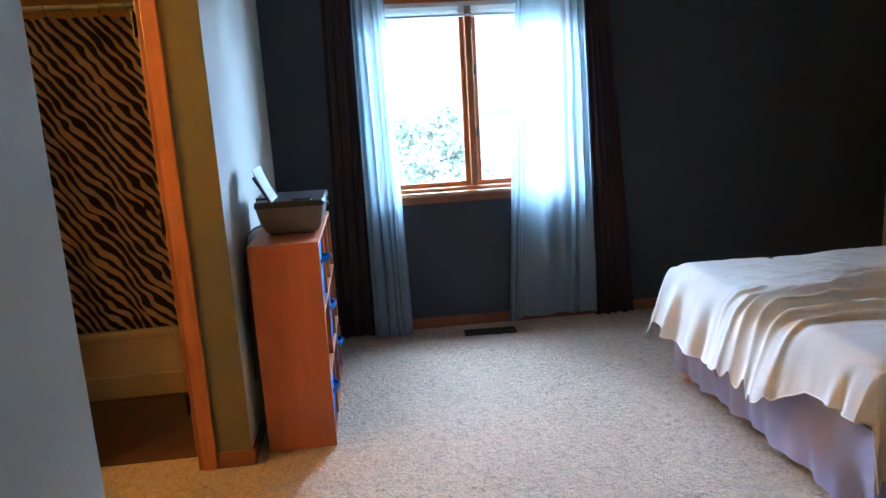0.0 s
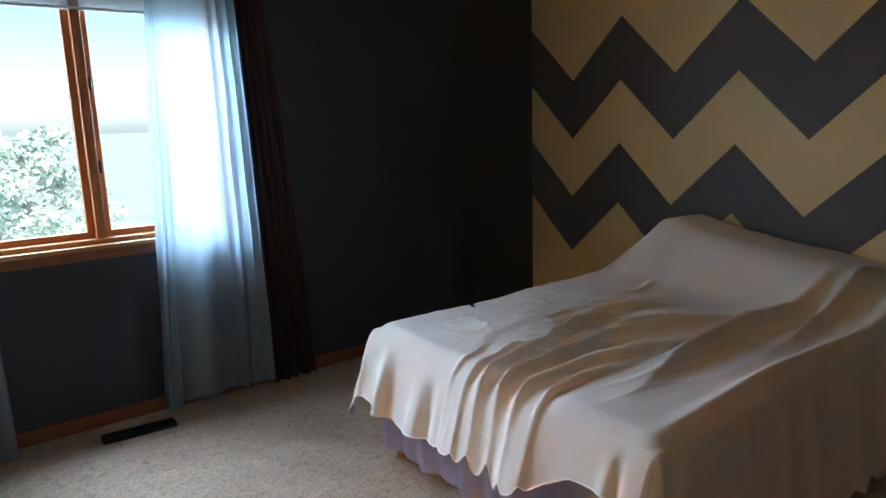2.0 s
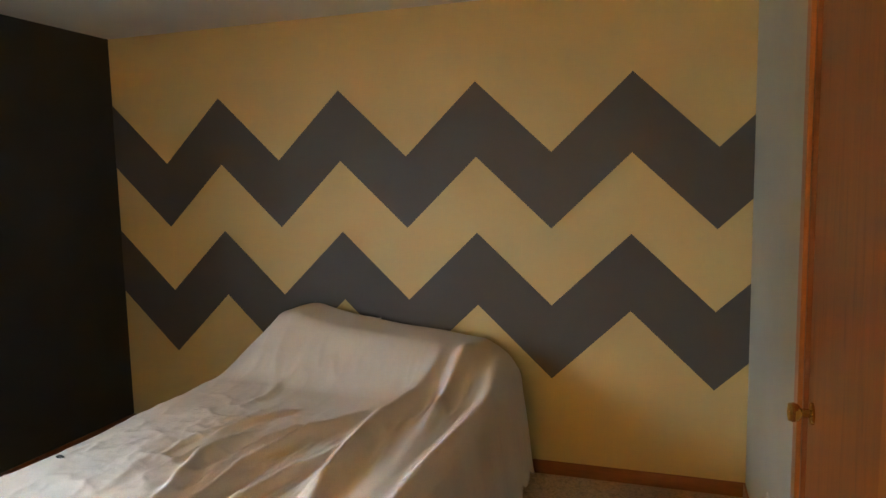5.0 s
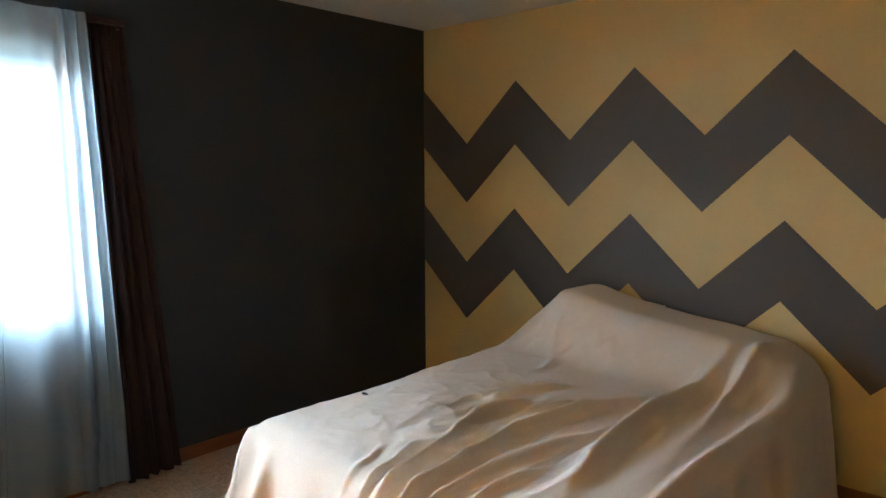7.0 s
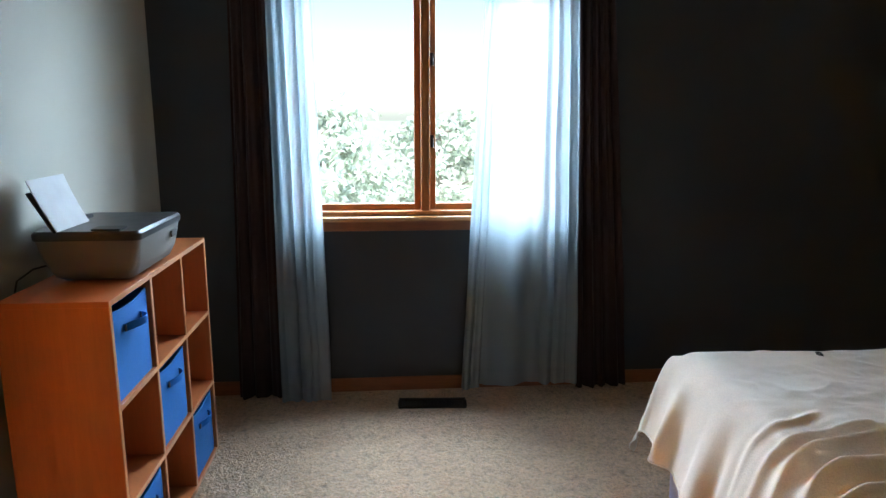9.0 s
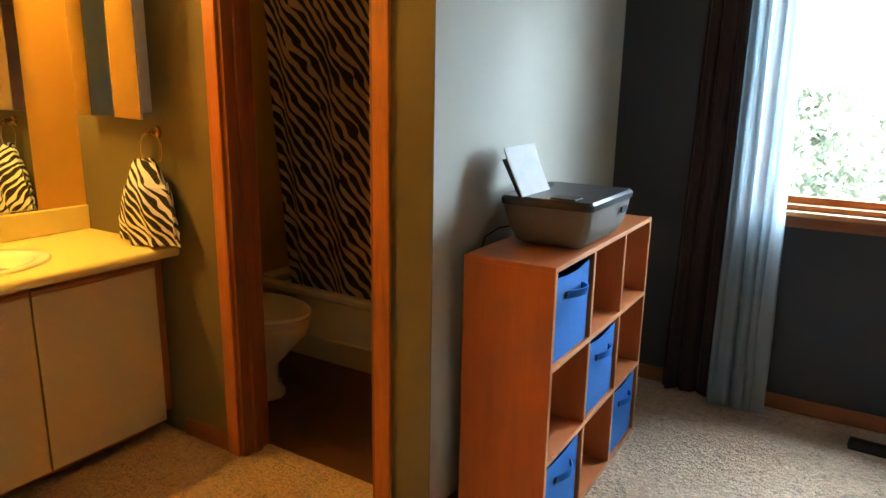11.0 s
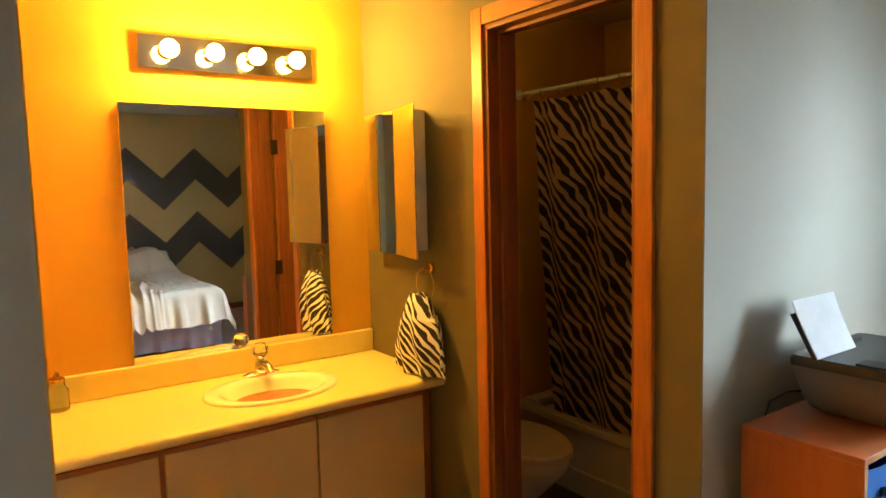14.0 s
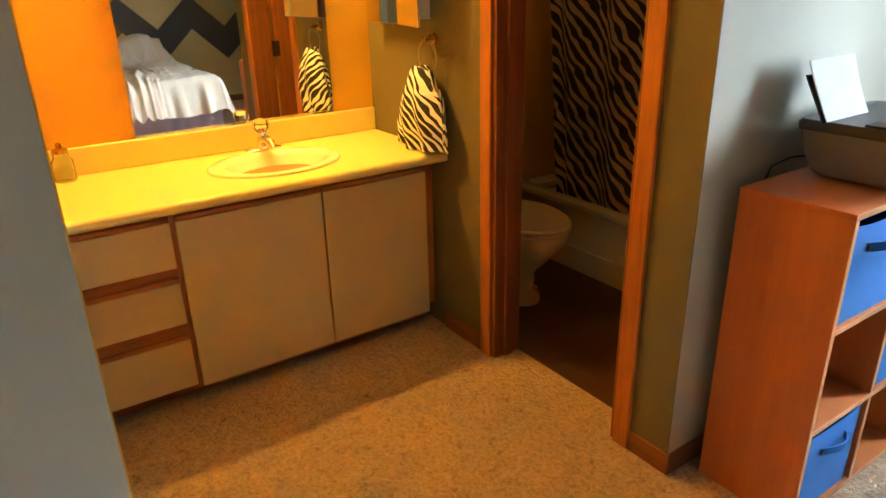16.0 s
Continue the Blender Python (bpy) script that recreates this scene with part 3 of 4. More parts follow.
def board(name, x0, x1, y0, y1, z0, z1, label=""):
    bm = bmesh.new()
    add_box(bm, x0, x1 - 0.001, y0, y1, z0, z1, 0.0012, 1, 0)
    add_box(bm, x1 - 0.0008, x1 + 0.0006, y0 + 0.0006, y1 - 0.0006, z0 + 0.0006, z1 - 0.0006, 0, 1, 1)
    return part(name, bm, [M_BEECH, M_BEECHE], shelf, label)


board("side_panel", 0, D, 0, TH, 0, SH - TH)
board("side_panel", 0, D, L - TH, L, 0, SH - TH)
board("top_panel", 0, D, 0, L, SH - TH, SH)
board("bottom_panel", 0, D, TH, L - TH, 0.0, TH)
for i in (1, 2):
    z = i * (hgt + TH)
    board("shelf_board", 0, D, TH, L - TH, z, z + TH)
for i in (1, 2):
    for j in range(3):
        y = i * (cell + TH)
        board("divider", 0, D, y, y + TH, j * (hgt + TH) + TH, (j + 1) * (hgt + TH) if j < 2 else SH - TH)
part("back_panel", box(-0.004, -0.0005, 0.002, L - 0.002, 0.0, SH - 0.002), M_BEECH, shelf)


def bin_in(i, j, hx=0.0):
    y0, z0 = SY0 + TH + i * (cell + TH) + 0.008, TH + j * (hgt + TH)
    w, h, d = cell - 0.018, hgt - 0.022, 0.268
    t = thing("fabric_bin", (SX0 + 0.008, y0, z0), "bright blue fabric bin with a cloth handle in the shelf", "storage bin", "bins in the cube shelf")
    bm = bmesh.new()
    k = 0.004

    def wall(a, b, bow):
        n = 12
        a, b = Vector(a), Vector(b)
        out = (b - a).cross(Vector((0, 0, 1))).normalized()
        inn, ou = [], []
        for r in range(n + 1):
            row_i, row_o = [], []
            for c in range(n + 1):
                u, v = c / n, r / n
                p = a + (b - a) * u + Vector((0, 0, h * v - 0.012 * bow * math.sin(math.pi * u) * v))
                q = out * (bow * 0.006 * math.sin(math.pi * u) * math.sin(math.pi * v * 0.9) + 0.0015 * fbm(u * 3 + i, v * 3 + j))
                row_o.append(bm.verts.new(p + q))
                row_i.append(bm.verts.new(p + q - out * k))
            inn.append(row_i)
            ou.append(row_o)
        for r in range(n):
            for c in range(n):
                bm.faces.new((ou[r][c], ou[r][c + 1], ou[r + 1][c + 1], ou[r + 1][c]))
                bm.faces.new((inn[r][c], inn[r + 1][c], inn[r + 1][c + 1], inn[r][c + 1]))
        for c in range(n):
            bm.faces.new((ou[n][c], ou[n][c + 1], inn[n][c + 1], inn[n][c]))
    wall((d, 0, 0), (d, w, 0), 1)
    wall((0, w, 0), (0, 0, 0), 1)
    wall((0, 0, 0), (d, 0, 0), 0.4)
    wall((d, w, 0), (0, w, 0), 0.4)
    add_box(bm, 0.004, d - 0.004, 0.004, w - 0.004, 0.0, 0.004)
    part("bin_body", bm, M_BLUE, t, smooth=50)
    bm = bmesh.new()
    n = 14
    for c in range(n):
        u0, u1 = c / n, (c + 1) / n
        q = []
        for u in (u0, u1):
            bulge = 0.012 + (0.030 + hx) * math.sin(math.pi * u)
            yy, zc = w / 2 + (u - 0.5) * 0.135, h * 0.75 + 0.008 * math.sin(math.pi * u)
            q.append([(d + bulge - 0.010, yy, zc - 0.011), (d + bulge - 0.010, yy, zc + 0.011), (d + bulge - 0.006, yy, zc + 0.011), (d + bulge - 0.006, yy, zc - 0.011)])
        va, vb = [bm.verts.new(p) for p in q[0]], [bm.verts.new(p) for p in q[1]]
        for e in range(4):
            bm.faces.new((va[e], va[(e + 1) % 4], vb[(e + 1) % 4], vb[e]))
    bmesh.ops.remove_doubles(bm, verts=bm.verts, dist=1e-5)
    part("handle", bm, M_BLUE, t, "blue cloth strap handle", smooth=50)
    for s in (-1, 1):
        bm = lathe(bmesh.new(), [(0.0, 0.0), (0.010, 0.001), (0.010, 0.004), (0.0, 0.005)], (d + 0.008, w / 2 + s * 0.062, h * 0.75), 14, axis="X")
        part("grommet", bm, M_BLACK, t, "dark grommet")
    return t


bin_in(0, 2, 0.012)
bin_in(1, 1)
bin_in(2, 0)
bin_in(0, 0)

# ---------------------------------------------------------------- printer
PH = 0.155
pr = thing("printer", (0.215, 0.475, SH), "grey printer with a dark lid and paper standing in its tray", "printer")


def loft(bm, rows, r=0.03, seg=5, mat=0):
    """Rounded rectangles (x0, x1, y0, y1, z) joined upwards."""
    rings = []
    for x0, x1, y0, y1, z in rows:
        ring = []
        for cx, cy, a0 in ((x1 - r, y1 - r, 0), (x0 + r, y1 - r, 90), (x0 + r, y0 + r, 180), (x1 - r, y0 + r, 270)):
            for s in range(seg + 1):
                a = radians(a0 + 90 * s / seg)
                ring.append(bm.verts.new((cx + r * math.cos(a), cy + r * math.sin(a), z)))
        rings.append(ring)
    n = len(rings[0])
    for a, b in zip(rings, rings[1:]):
        for k in range(n):
            f = bm.faces.new((a[k], a[(k + 1) % n], b[(k + 1) % n], b[k]))
            f.material_index = mat
    for ring in (rings[0], rings[-1]):
        f = bm.faces.new(ring)
        f.material_index = mat
    return bm


part("printer_body", loft(bmesh.new(), [(-0.090, 0.102, -0.155, 0.155, 0.004), (-0.106, 0.122, -0.172, 0.172, 0.016), (-0.122, 0.138, -0.186, 0.186, 0.050), (-0.135, 0.147, -0.194, 0.194, 0.095), (-0.142, 0.152, -0.197, 0.197, 0.128)], 0.022), M_PRN, pr, "grey tapered plastic shell", smooth=40)
part("lid", loft(bmesh.new(), [(-0.145, 0.156, -0.205, 0.205, 0.1285), (-0.146, 0.157, -0.206, 0.206, 0.146), (-0.140, 0.150, -0.200, 0.200, PH)], 0.022), M_PRNTOP, pr, "dark glossy scanner lid", smooth=40)
part("lid_hinge", box(-0.150, -0.09, -0.09, 0.10, PH - 0.004, PH + 0.010, 0.004), M_PRNTOP, pr)
part("control_panel", box(0.02, 0.10, -0.196, -0.135, PH + 0.0005, PH + 0.006, 0.002), M_BLACK, pr)
part("card_slot", box(0.1535, 0.1575, 0.08, 0.135, 0.088, 0.108, 0.001), M_BLACK, pr)
for sx in (-0.08, 0.08):
    for sy in (-0.085, 0.085):
        part("foot", box(sx - 0.012, sx + 0.012, sy - 0.012, sy + 0.012, 0, 0.005, 0.001), M_BLACK, pr)
bm = bmesh.new()
tray = Matrix.Translation((-0.068, -0.105, PH - 0.002)) @ Matrix.Rotation(radians(-29), 4, "Y")
tmp = box(-0.006, 0.0, -0.11, 0.11, 0, 0.13, 0.002)
join(bm, tmp, 0, tray)
part("paper_tray", bm, M_PRNTOP, pr, "dark raised paper support")
bm = bmesh.new()


def paper_fn(u, v):
    p = Vector((0.003 + 0.016 * v * v * (0.6 + 0.4 * u), -0.105 + 0.21 * u, 0.160 * v))
    return tray @ p


sheet(bm, 10, 12, paper_fn, 0.003)
pap = part("paper", bm, M_PAPER, pr, "white paper sheets leaning back", smooth=60)
cab = thing("power_cable", (0.08, 0.28, SH), "thin black cable hanging down behind the printer", "cable")
part("cord", tube(bmesh.new(), [(0.01, 0.04, 0.05), (-0.018, 0.01, 0.045), (-0.045, -0.03, 0.02), (-0.058, -0.06, -0.08), (-0.062, -0.10, -0.3), (-0.062, -0.12, -0.6)], 0.003, 8), M_BLACK, cab, smooth=180)

# ---------------------------------------------------------------- bed
BDX0, BDX1, BDY0, BDY1, BZ = 2.055, 4.12, -0.94, 0.43, 0.590
bed = thing("bed", ((BDX0 + BDX1) / 2, (BDY0 + BDY1) / 2, 0), "double bed on short legs against the chevron wall", "bed")
ox, oy = bed.location.x, bed.location.y
part("box_spring", box(BDX0 - ox + 0.02, BDX1 - ox, BDY0 - oy + 0.02, BDY1 - oy - 0.02, 0.17, 0.36, 0.03, 3), M_SHEET, bed)
part("mattress", box(BDX0 - ox + 0.01, BDX1 - ox, BDY0 - oy + 0.01, BDY1 - oy - 0.01, 0.361, 0.545, 0.05, 4), M_SHEET, bed)
part("bed_frame", box(BDX0 - ox + 0.05, BDX1 - ox - 0.03, BDY0 - oy + 0.05, BDY1 - oy - 0.05, 0.13, 0.169, 0.004), M_IRON, bed)
for x in (BDX0 + 0.06, BDX1 - 0.10):
    for y in (BDY0 + 0.08, BDY1 - 0.06):
        bm = lathe(bmesh.new(), [(0.0, 0), (0.022, 0.0), (0.026, 0.012), (0.02, 0.03), (0.028, 0.13), (0.0, 0.13)], (x - ox, y - oy, 0), 16)
        part("leg", bm, M_BEECHE, bed, smooth=40)

skirt = thing("bed_skirt", (ox, oy, 0), "lilac pleated bed skirt hanging from under the mattress", "bed skirt")


def skirt_fn(u, v):
    seq = [(BDX1 - 0.02, BDY1), (BDX0 + 0.015, BDY1), (BDX0 + 0.015, BDY0), (BDX1 - 0.02, BDY0)]
    lens = [BDX1 - BDX0, BDY1 - BDY0, BDX1 - BDX0]
    s = u * sum(lens)
    k = 0
    while k < 2 and s > lens[k]:
        s -= lens[k]
        k += 1
    a, b = Vector(seq[k]), Vector(seq[k + 1])
    p = a + (b - a) * min(1, s / lens[k])
    out = Vector(((b - a).y, -(b - a).x)).normalized() * -1
    g = u * sum(lens)
    ripple = (0.016 * math.sin(g * 21 + 2 * fbm(g * 2, 0)) + 0.012 * math.sin(g * 47 + 1)) * (0.2 + v)
    ripple += 0.02 * fbm(g * 3, v)
    corner = 0.0
    p = p + out * -(0.022 - 0.6 * ripple - 0.03 * v)
    z = 0.365 - v * (0.335 - 0.03 * (0.5 + 0.5 * fbm(g * 1.7, 7)))
    return (p.x - ox, p.y - oy, z)


for ua, ub, nu in ((0.0, 0.3755, 190), (0.3755, 0.6245, 140), (0.6245, 1.0, 190)):
    part("skirt_panel", sheet(bmesh.new(), nu, 12, lambda u, v: skirt_fn(ua + (ub - ua) * u, v)), M_SKIRT, skirt, smooth=180)


def pillow(at, rz, tilt, label, sx=0.48, sy=0.66, h=0.17):
    t = thing("pillow", at, label, "pillow", rz=rz)
    bm = bmesh.new()
    m = Matrix.Rotation(radians(tilt), 4, "Y")
    for side in (1, -1):
        def fn(u, v):
            a, b = u * 2 - 1, v * 2 - 1
            e = (1 - abs(a) ** 2.6) * (1 - abs(b) ** 2.6)
            z = side * (h / 2 * max(0, e) ** 0.55 + 0.002)
            return m @ Vector((a * sx / 2 * (1 - 0.05 * (1 - abs(b))), b * sy / 2 * (1 - 0.05 * (1 - abs(a))), z + 0.006 * fbm(a * 2, b * 2, side)))
        sheet(bm, 24, 24, fn)
    bmesh.ops.remove_doubles(bm, verts=bm.verts, dist=0.004)
    part("pillow_case", bm, M_SHEET, t, smooth=180)
    return t


def seg_dist(x, y, a, b):
    d = Vector((b[0] - a[0], b[1] - a[1]))
    w = Vector((x - a[0], y - a[1]))
    t = max(0, min(1, w.dot(d) / d.length_squared))
    q = w - d * t
    return q.length, t, d.x * w.y - d.y * w.x


# folds in the coverlet: a line of places, height, width
FOLDS = [([(1.98, -0.27), (2.35, -0.23), (2.62, -0.15), (2.95, -0.17)], 0.034, 0.024),
         ([(1.98, -0.36), (2.30, -0.36), (2.62, -0.33), (2.95, -0.38), (3.30, -0.48)], 0.042, 0.026),
         ([(1.98, -0.44), (2.25, -0.44), (2.50, -0.47), (2.95, -0.56)], 0.030, 0.020),
         ([(2.30, -0.70), (2.60, -0.64), (3.00, -0.60), (3.40, -0.62), (3.80, -0.66)], 0.056, 0.040),
         ([(3.05, -0.80), (3.35, -0.76), (3.65, -0.76), (3.98, -0.76)], 0.042, 0.032),
         ([(2.15, -0.90), (2.60, -0.90), (3.10, -0.93), (3.60, -0.94), (4.00, -0.88)], 0.030, 0.026),
         ([(2.82, -0.05), (3.00, -0.10), (3.22, -0.22)], 0.024, 0.015), ([(2.70, -0.22), (2.90, -0.26), (3.08, -0.33)], 0.020, 0.014),
         ([(1.98, -0.54), (2.25, -0.52), (2.45, -0.55)], 0.016, 0.014), ([(1.98, -0.20), (2.20, -0.17), (2.35, -0.13)], 0.016, 0.013),
         ([(1.98, -0.12), (2.15, -0.10), (2.25, -0.06)], 0.010, 0.012), ([(2.55, 0.00), (2.75, 0.02), (2.95, -0.03)], 0.010, 0.012),
         ([(2.45, -0.04), (2.62, -0.07), (2.80, -0.06)], 0.010, 0.011), ([(3.10, 0.05), (3.30, 0.02), (3.50, 0.06)], 0.012, 0.02)]


def top_z(x, y):
    """Height of the coverlet over the mattress and the pillows."""
    z = BZ + 0.012 * fbm(x * 1.3, y * 1.5, 2) + 0.016 * max(0.0, min(1.0, (y + 0.3) / 0.5))
    head = max(0.0, min(1.0, (x - 3.42) / 0.42))
    rise = head * head * (3 - 2 * head)
    peak = 0.243 - 0.115 * max(0.0, 0.15 - y) + 0.02 * math.exp(-((y - 0.18) / 0.12) ** 2) - 0.9 * max(0.0, -y - 0.78) ** 1.3
    z += rise * peak
    if y > 0.25:
        z -= rise * (y - 0.25) * 0.9
    for line, h, w in FOLDS:
        best, at, side = 9.0, 0.0, 0.0
        for k, (a, b) in enumerate(zip(line, line[1:])):
            d, t, q = seg_dist(x, y, a, b)
            if d < best:
                best, at, side = d, (k + t) / (len(line) - 1), q
        if best < 4 * w:
            end = min(1, 2.5 * at + 0.05 + (0.9 if line[0][0] < 2 else 0)) * min(1, 4 * (1 - at) + 0.05)
            wl = 0.86 * w * (0.75 if side < 0 else 1.35) * (0.8 + 0.5 * at)
            z += 1.12 * h * end * (math.exp(-((best / wl) ** 1.7)) - 0.22 * math.exp(-((best - 2.0 * w) / w) ** 2))
    fan = math.exp(-((x - 2.55) / 0.42) ** 2 - ((y + 0.40) / 0.26) ** 2)
    z += 0.020 * fan * (1 - min(1, 2.2 * abs(fbm(x * 1.6, (y + 0.12 * (x - 2.0)) * 13, 8, 2)))) ** 2
    fan = math.exp(-((x - 3.25) / 0.45) ** 2 - ((y + 0.70) / 0.20) ** 2)
    z += 0.016 * fan * (1 - min(1, 2.2 * abs(fbm(x * 1.3, (y - 0.10 * (x - 3.2)) * 9, 4, 2)))) ** 2
    mask = math.exp(-((x - 2.75) / 0.55) ** 2 - ((y - 0.12) / 0.35) ** 2)
    z += 0.012 * mask * (1 - abs(fbm(x * 5, y * 6, 5, 2))) ** 4 + 0.003 * mask * fbm(x * 15, y * 18, 1, 3)
    crease = math.exp(-((x - 2.85) / 0.38) ** 2 - ((y + 0.06) / 0.24) ** 2)
    z += 0.010 * crease * max(0.0, 1 - 3.2 * abs(fbm((x - 0.9 * y) * 2.0, (y + 0.35 * x) * 7.5, 11, 3)))
    crease = math.exp(-((x - 2.35) / 0.30) ** 2 - ((y - 0.10) / 0.26) ** 2)
    z += 0.003 * crease * max(0.0, 1 - 3.5 * abs(fbm(x * 6.0, y * 5.0, 21, 3)))
    crease = math.exp(-((x - 3.55) / 0.16) ** 2 - ((y + 0.02) / 0.35) ** 2)
    return z + 0.010 * crease * max(0.0, 1 - 3.0 * abs(fbm(x * 2.5, y * 7.0, 31, 2)))


def cover_place(a, b):
    """From flat cloth places to the draped cloth."""
    x = min(max(a, BDX0 - 0.01), BDX1)
    y = min(max(b, BDY0 - 0.01), BDY1 + 0.01)
    ex, ey = x - a, (y - b)
    o = Vector((-(max(0, ex)), -(ey)))
    Ld = o.length
    zt = top_z(x, y)
    if Ld < 1e-6:
        rr = [max(0, 0.06 - q) for q in (x - BDX0 + 0.01, y - BDY0 + 0.01, BDY1 + 0.01 - y)]
        return (x, y, zt - 0.5 * min(0.06, math.hypot(*rr)) ** 2 / 0.06)
    n = o / Ld
    if ey > 0:
        side = 0.05 + 0.02 * math.sin(a * 2.0) - 0.04 * min(1, max(0, a - 3.3))
    else:
        side = 0.10
    flare = 0.022 * (1 - math.exp(-Ld / 0.03)) + side * Ld / 0.4
    run = b if abs(n.x) > abs(n.y) else a
    cornerness = min(abs(n.x), abs(n.y)) * 1.4
    amp = (0.017 if abs(n.x) > abs(n.y) else 0.010) * min(1, Ld / 0.22) * (1 - 0.4 * cornerness)
    ph = run * 24 + 3.5 * fbm(run * 2.2, 3.3)
    fold = amp * (math.sin(ph) + 0.5 * math.sin(1.7 * ph + 1) + 0.9 * fbm(run * 6, Ld * 1.2, 4))
    flare += fold
    return (x + n.x * flare, y + n.y * flare, zt - 0.03 - Ld * (0.97 - 0.25 * math.exp(-Ld / 0.02)))


cover = thing("coverlet", (ox, oy, 0), "rumpled cream coverlet spread over the bed, hanging down its sides", "bedspread")


def hem_foot(b):
    """Length of cloth past the foot edge."""
    t = (b - BDY0) / (BDY1 - BDY0)
    base = 0.305 + 0.012 * math.sin(b * 9)
    if b < -0.45:
        base -= 0.13 * min(1, (-0.45 - b) / 0.25)
    return base


def cover_fn(u, v):
    over_s, over_n = 0.53, 0.30
    b = (BDY0 - over_s) + v * (BDY1 + over_n - BDY0 + over_s)
    bb = min(max(b, BDY0), BDY1)
    hf = hem_foot(bb)
    a = (BDX0 - hf) + u * (BDX1 - 0.04 - BDX0 + hf)
    if b < BDY0:
        k = (BDY0 - b) / over_s
        b = BDY0 - k * (over_s + 0.024 * abs(math.sin(a * 19)) + 0.008 * math.sin(a * 47 + 1)) * (0.62 + 0.38 * min(1, max(0, (a - 2.05) / 1.0)))
    p = cover_place(a, b)
    return (p[0] - ox, p[1] - oy, max(0.012, p[2]))


part("cover", sheet(bmesh.new(), 330, 300, cover_fn), M_SPREAD, cover, smooth=180)
bm = bmesh.new()
edge = [cover_fn(1 - k / 150, 0) for k in range(151)] + [cover_fn(0, k / 260) for k in range(1, 261)] + [cover_fn(k / 150, 1) for k in range(1, 151)]
tube(bm, edge, 0.0035, 6)
part("stitched_hem", bm, M_SPREAD, cover, smooth=180)
speck = thing("lint_speck", (2.50, 0.335, top_z(2.50, 0.335) + 0.001), "small dark speck of lint lying on the coverlet", "lint")
bm = bmesh.new()
for k in range(7):
    a = k * 1.9
    tube(bm, [(0.004 * math.cos(a), 0.012 * math.sin(a) - 0.008, 0.001), (0.006 * math.cos(a + 1), 0.010 * math.sin(a + 1), 0.005), (0.010 * math.cos(a + 2), 0.016 * math.sin(a + 2), 0.001)], 0.0022, 5)
part("fibre", bm, M_BLACK, speck)
pillow((3.92, 0.12, 0.715), 0, -24, "white pillow under the head of the coverlet", 0.42, 0.62, 0.14)
pillow((3.90, -0.52, 0.66), 0, -10, "flattened white pillow under the head of the coverlet", 0.40, 0.50, 0.12)

# ---------------------------------------------------------------- vanity
VX0, VX1, VY0, VY1, VH = MX, -1.258, AS, 0.0, 0.749
vanity = thing("vanity_cabinet", (VX0, VY0, 0), "vanity cabinet with almond doors and a dark oak frame", "vanity cabinet")
vl, vd = VY1 - VY0, VX1 - VX0
part("body", box(0.0, vd - 0.02, 0.003, vl - 0.003, 0.09, VH), M_OAK, vanity, "dark oak carcass")
part("toe_kick", box(0.0, vd - 0.07, 0.003, vl - 0.003, 0.0, 0.0895), M_OAKY, vanity)
for a, b in ((0.003, 0.04), (0.395, 0.425), (vl - 0.05, vl - 0.003)):
    part("face_stile", box(vd - 0.0195, vd, a, b, 0.09, VH, 0.001), M_OAK, vanity)
for y0, y1, z0, z1 in ((0.04, 0.395, 0.712, VH), (0.425, vl - 0.05, 0.712, VH), (0.04, 0.395, 0.09, 0.115), (0.425, vl - 0.05, 0.09, 0.115), (0.04, 0.395, 0.49, 0.53), (0.04, 0.395, 0.275, 0.32)):
    part("face_rail", box(vd - 0.0193, vd - 0.001, y0, y1, z0, z1, 0.001), M_OAKY, vanity)


def front(name, y0, y1, z0, z1):
    bm = bmesh.new()
    add_box(bm, vd + 0.001, vd + 0.018, y0, y1, z0, z1, 0.0025)
    p = part(name, bm, M_CABDOOR, vanity, "almond laminate front")
    part("finger_rail", box(vd + 0.001, vd + 0.0165, y0 + 0.001, y1 - 0.001, z1 + 0.0005, z1 + 0.018, 0.004), M_OAKY, p, "dark oak finger pull")


for z0, z1 in ((0.535, 0.697), (0.325, 0.480), (0.075, 0.262)):
    front("drawer", 0.010, 0.392, z0, z1)
front("cabinet_door", 0.410, vl - 0.506 - 0.003, 0.060, 0.697)
front("cabinet_door", vl - 0.506 + 0.003, vl - 0.045, 0.060, 0.697)

SINK = (-1.425, -0.600)
counter = thing("countertop", (MX, AS, VH), "almond laminate countertop with a backsplash, rounded front edge", "countertop")
# top as a ring round the basin hole
bm = bmesh.new()
cx, cy, ra, rb, n = SINK[0] - MX, SINK[1] - AS, 0.155, 0.205, 48
x0, x1, y0, y1 = 0.002, 0.575, 0.002, vl - 0.002
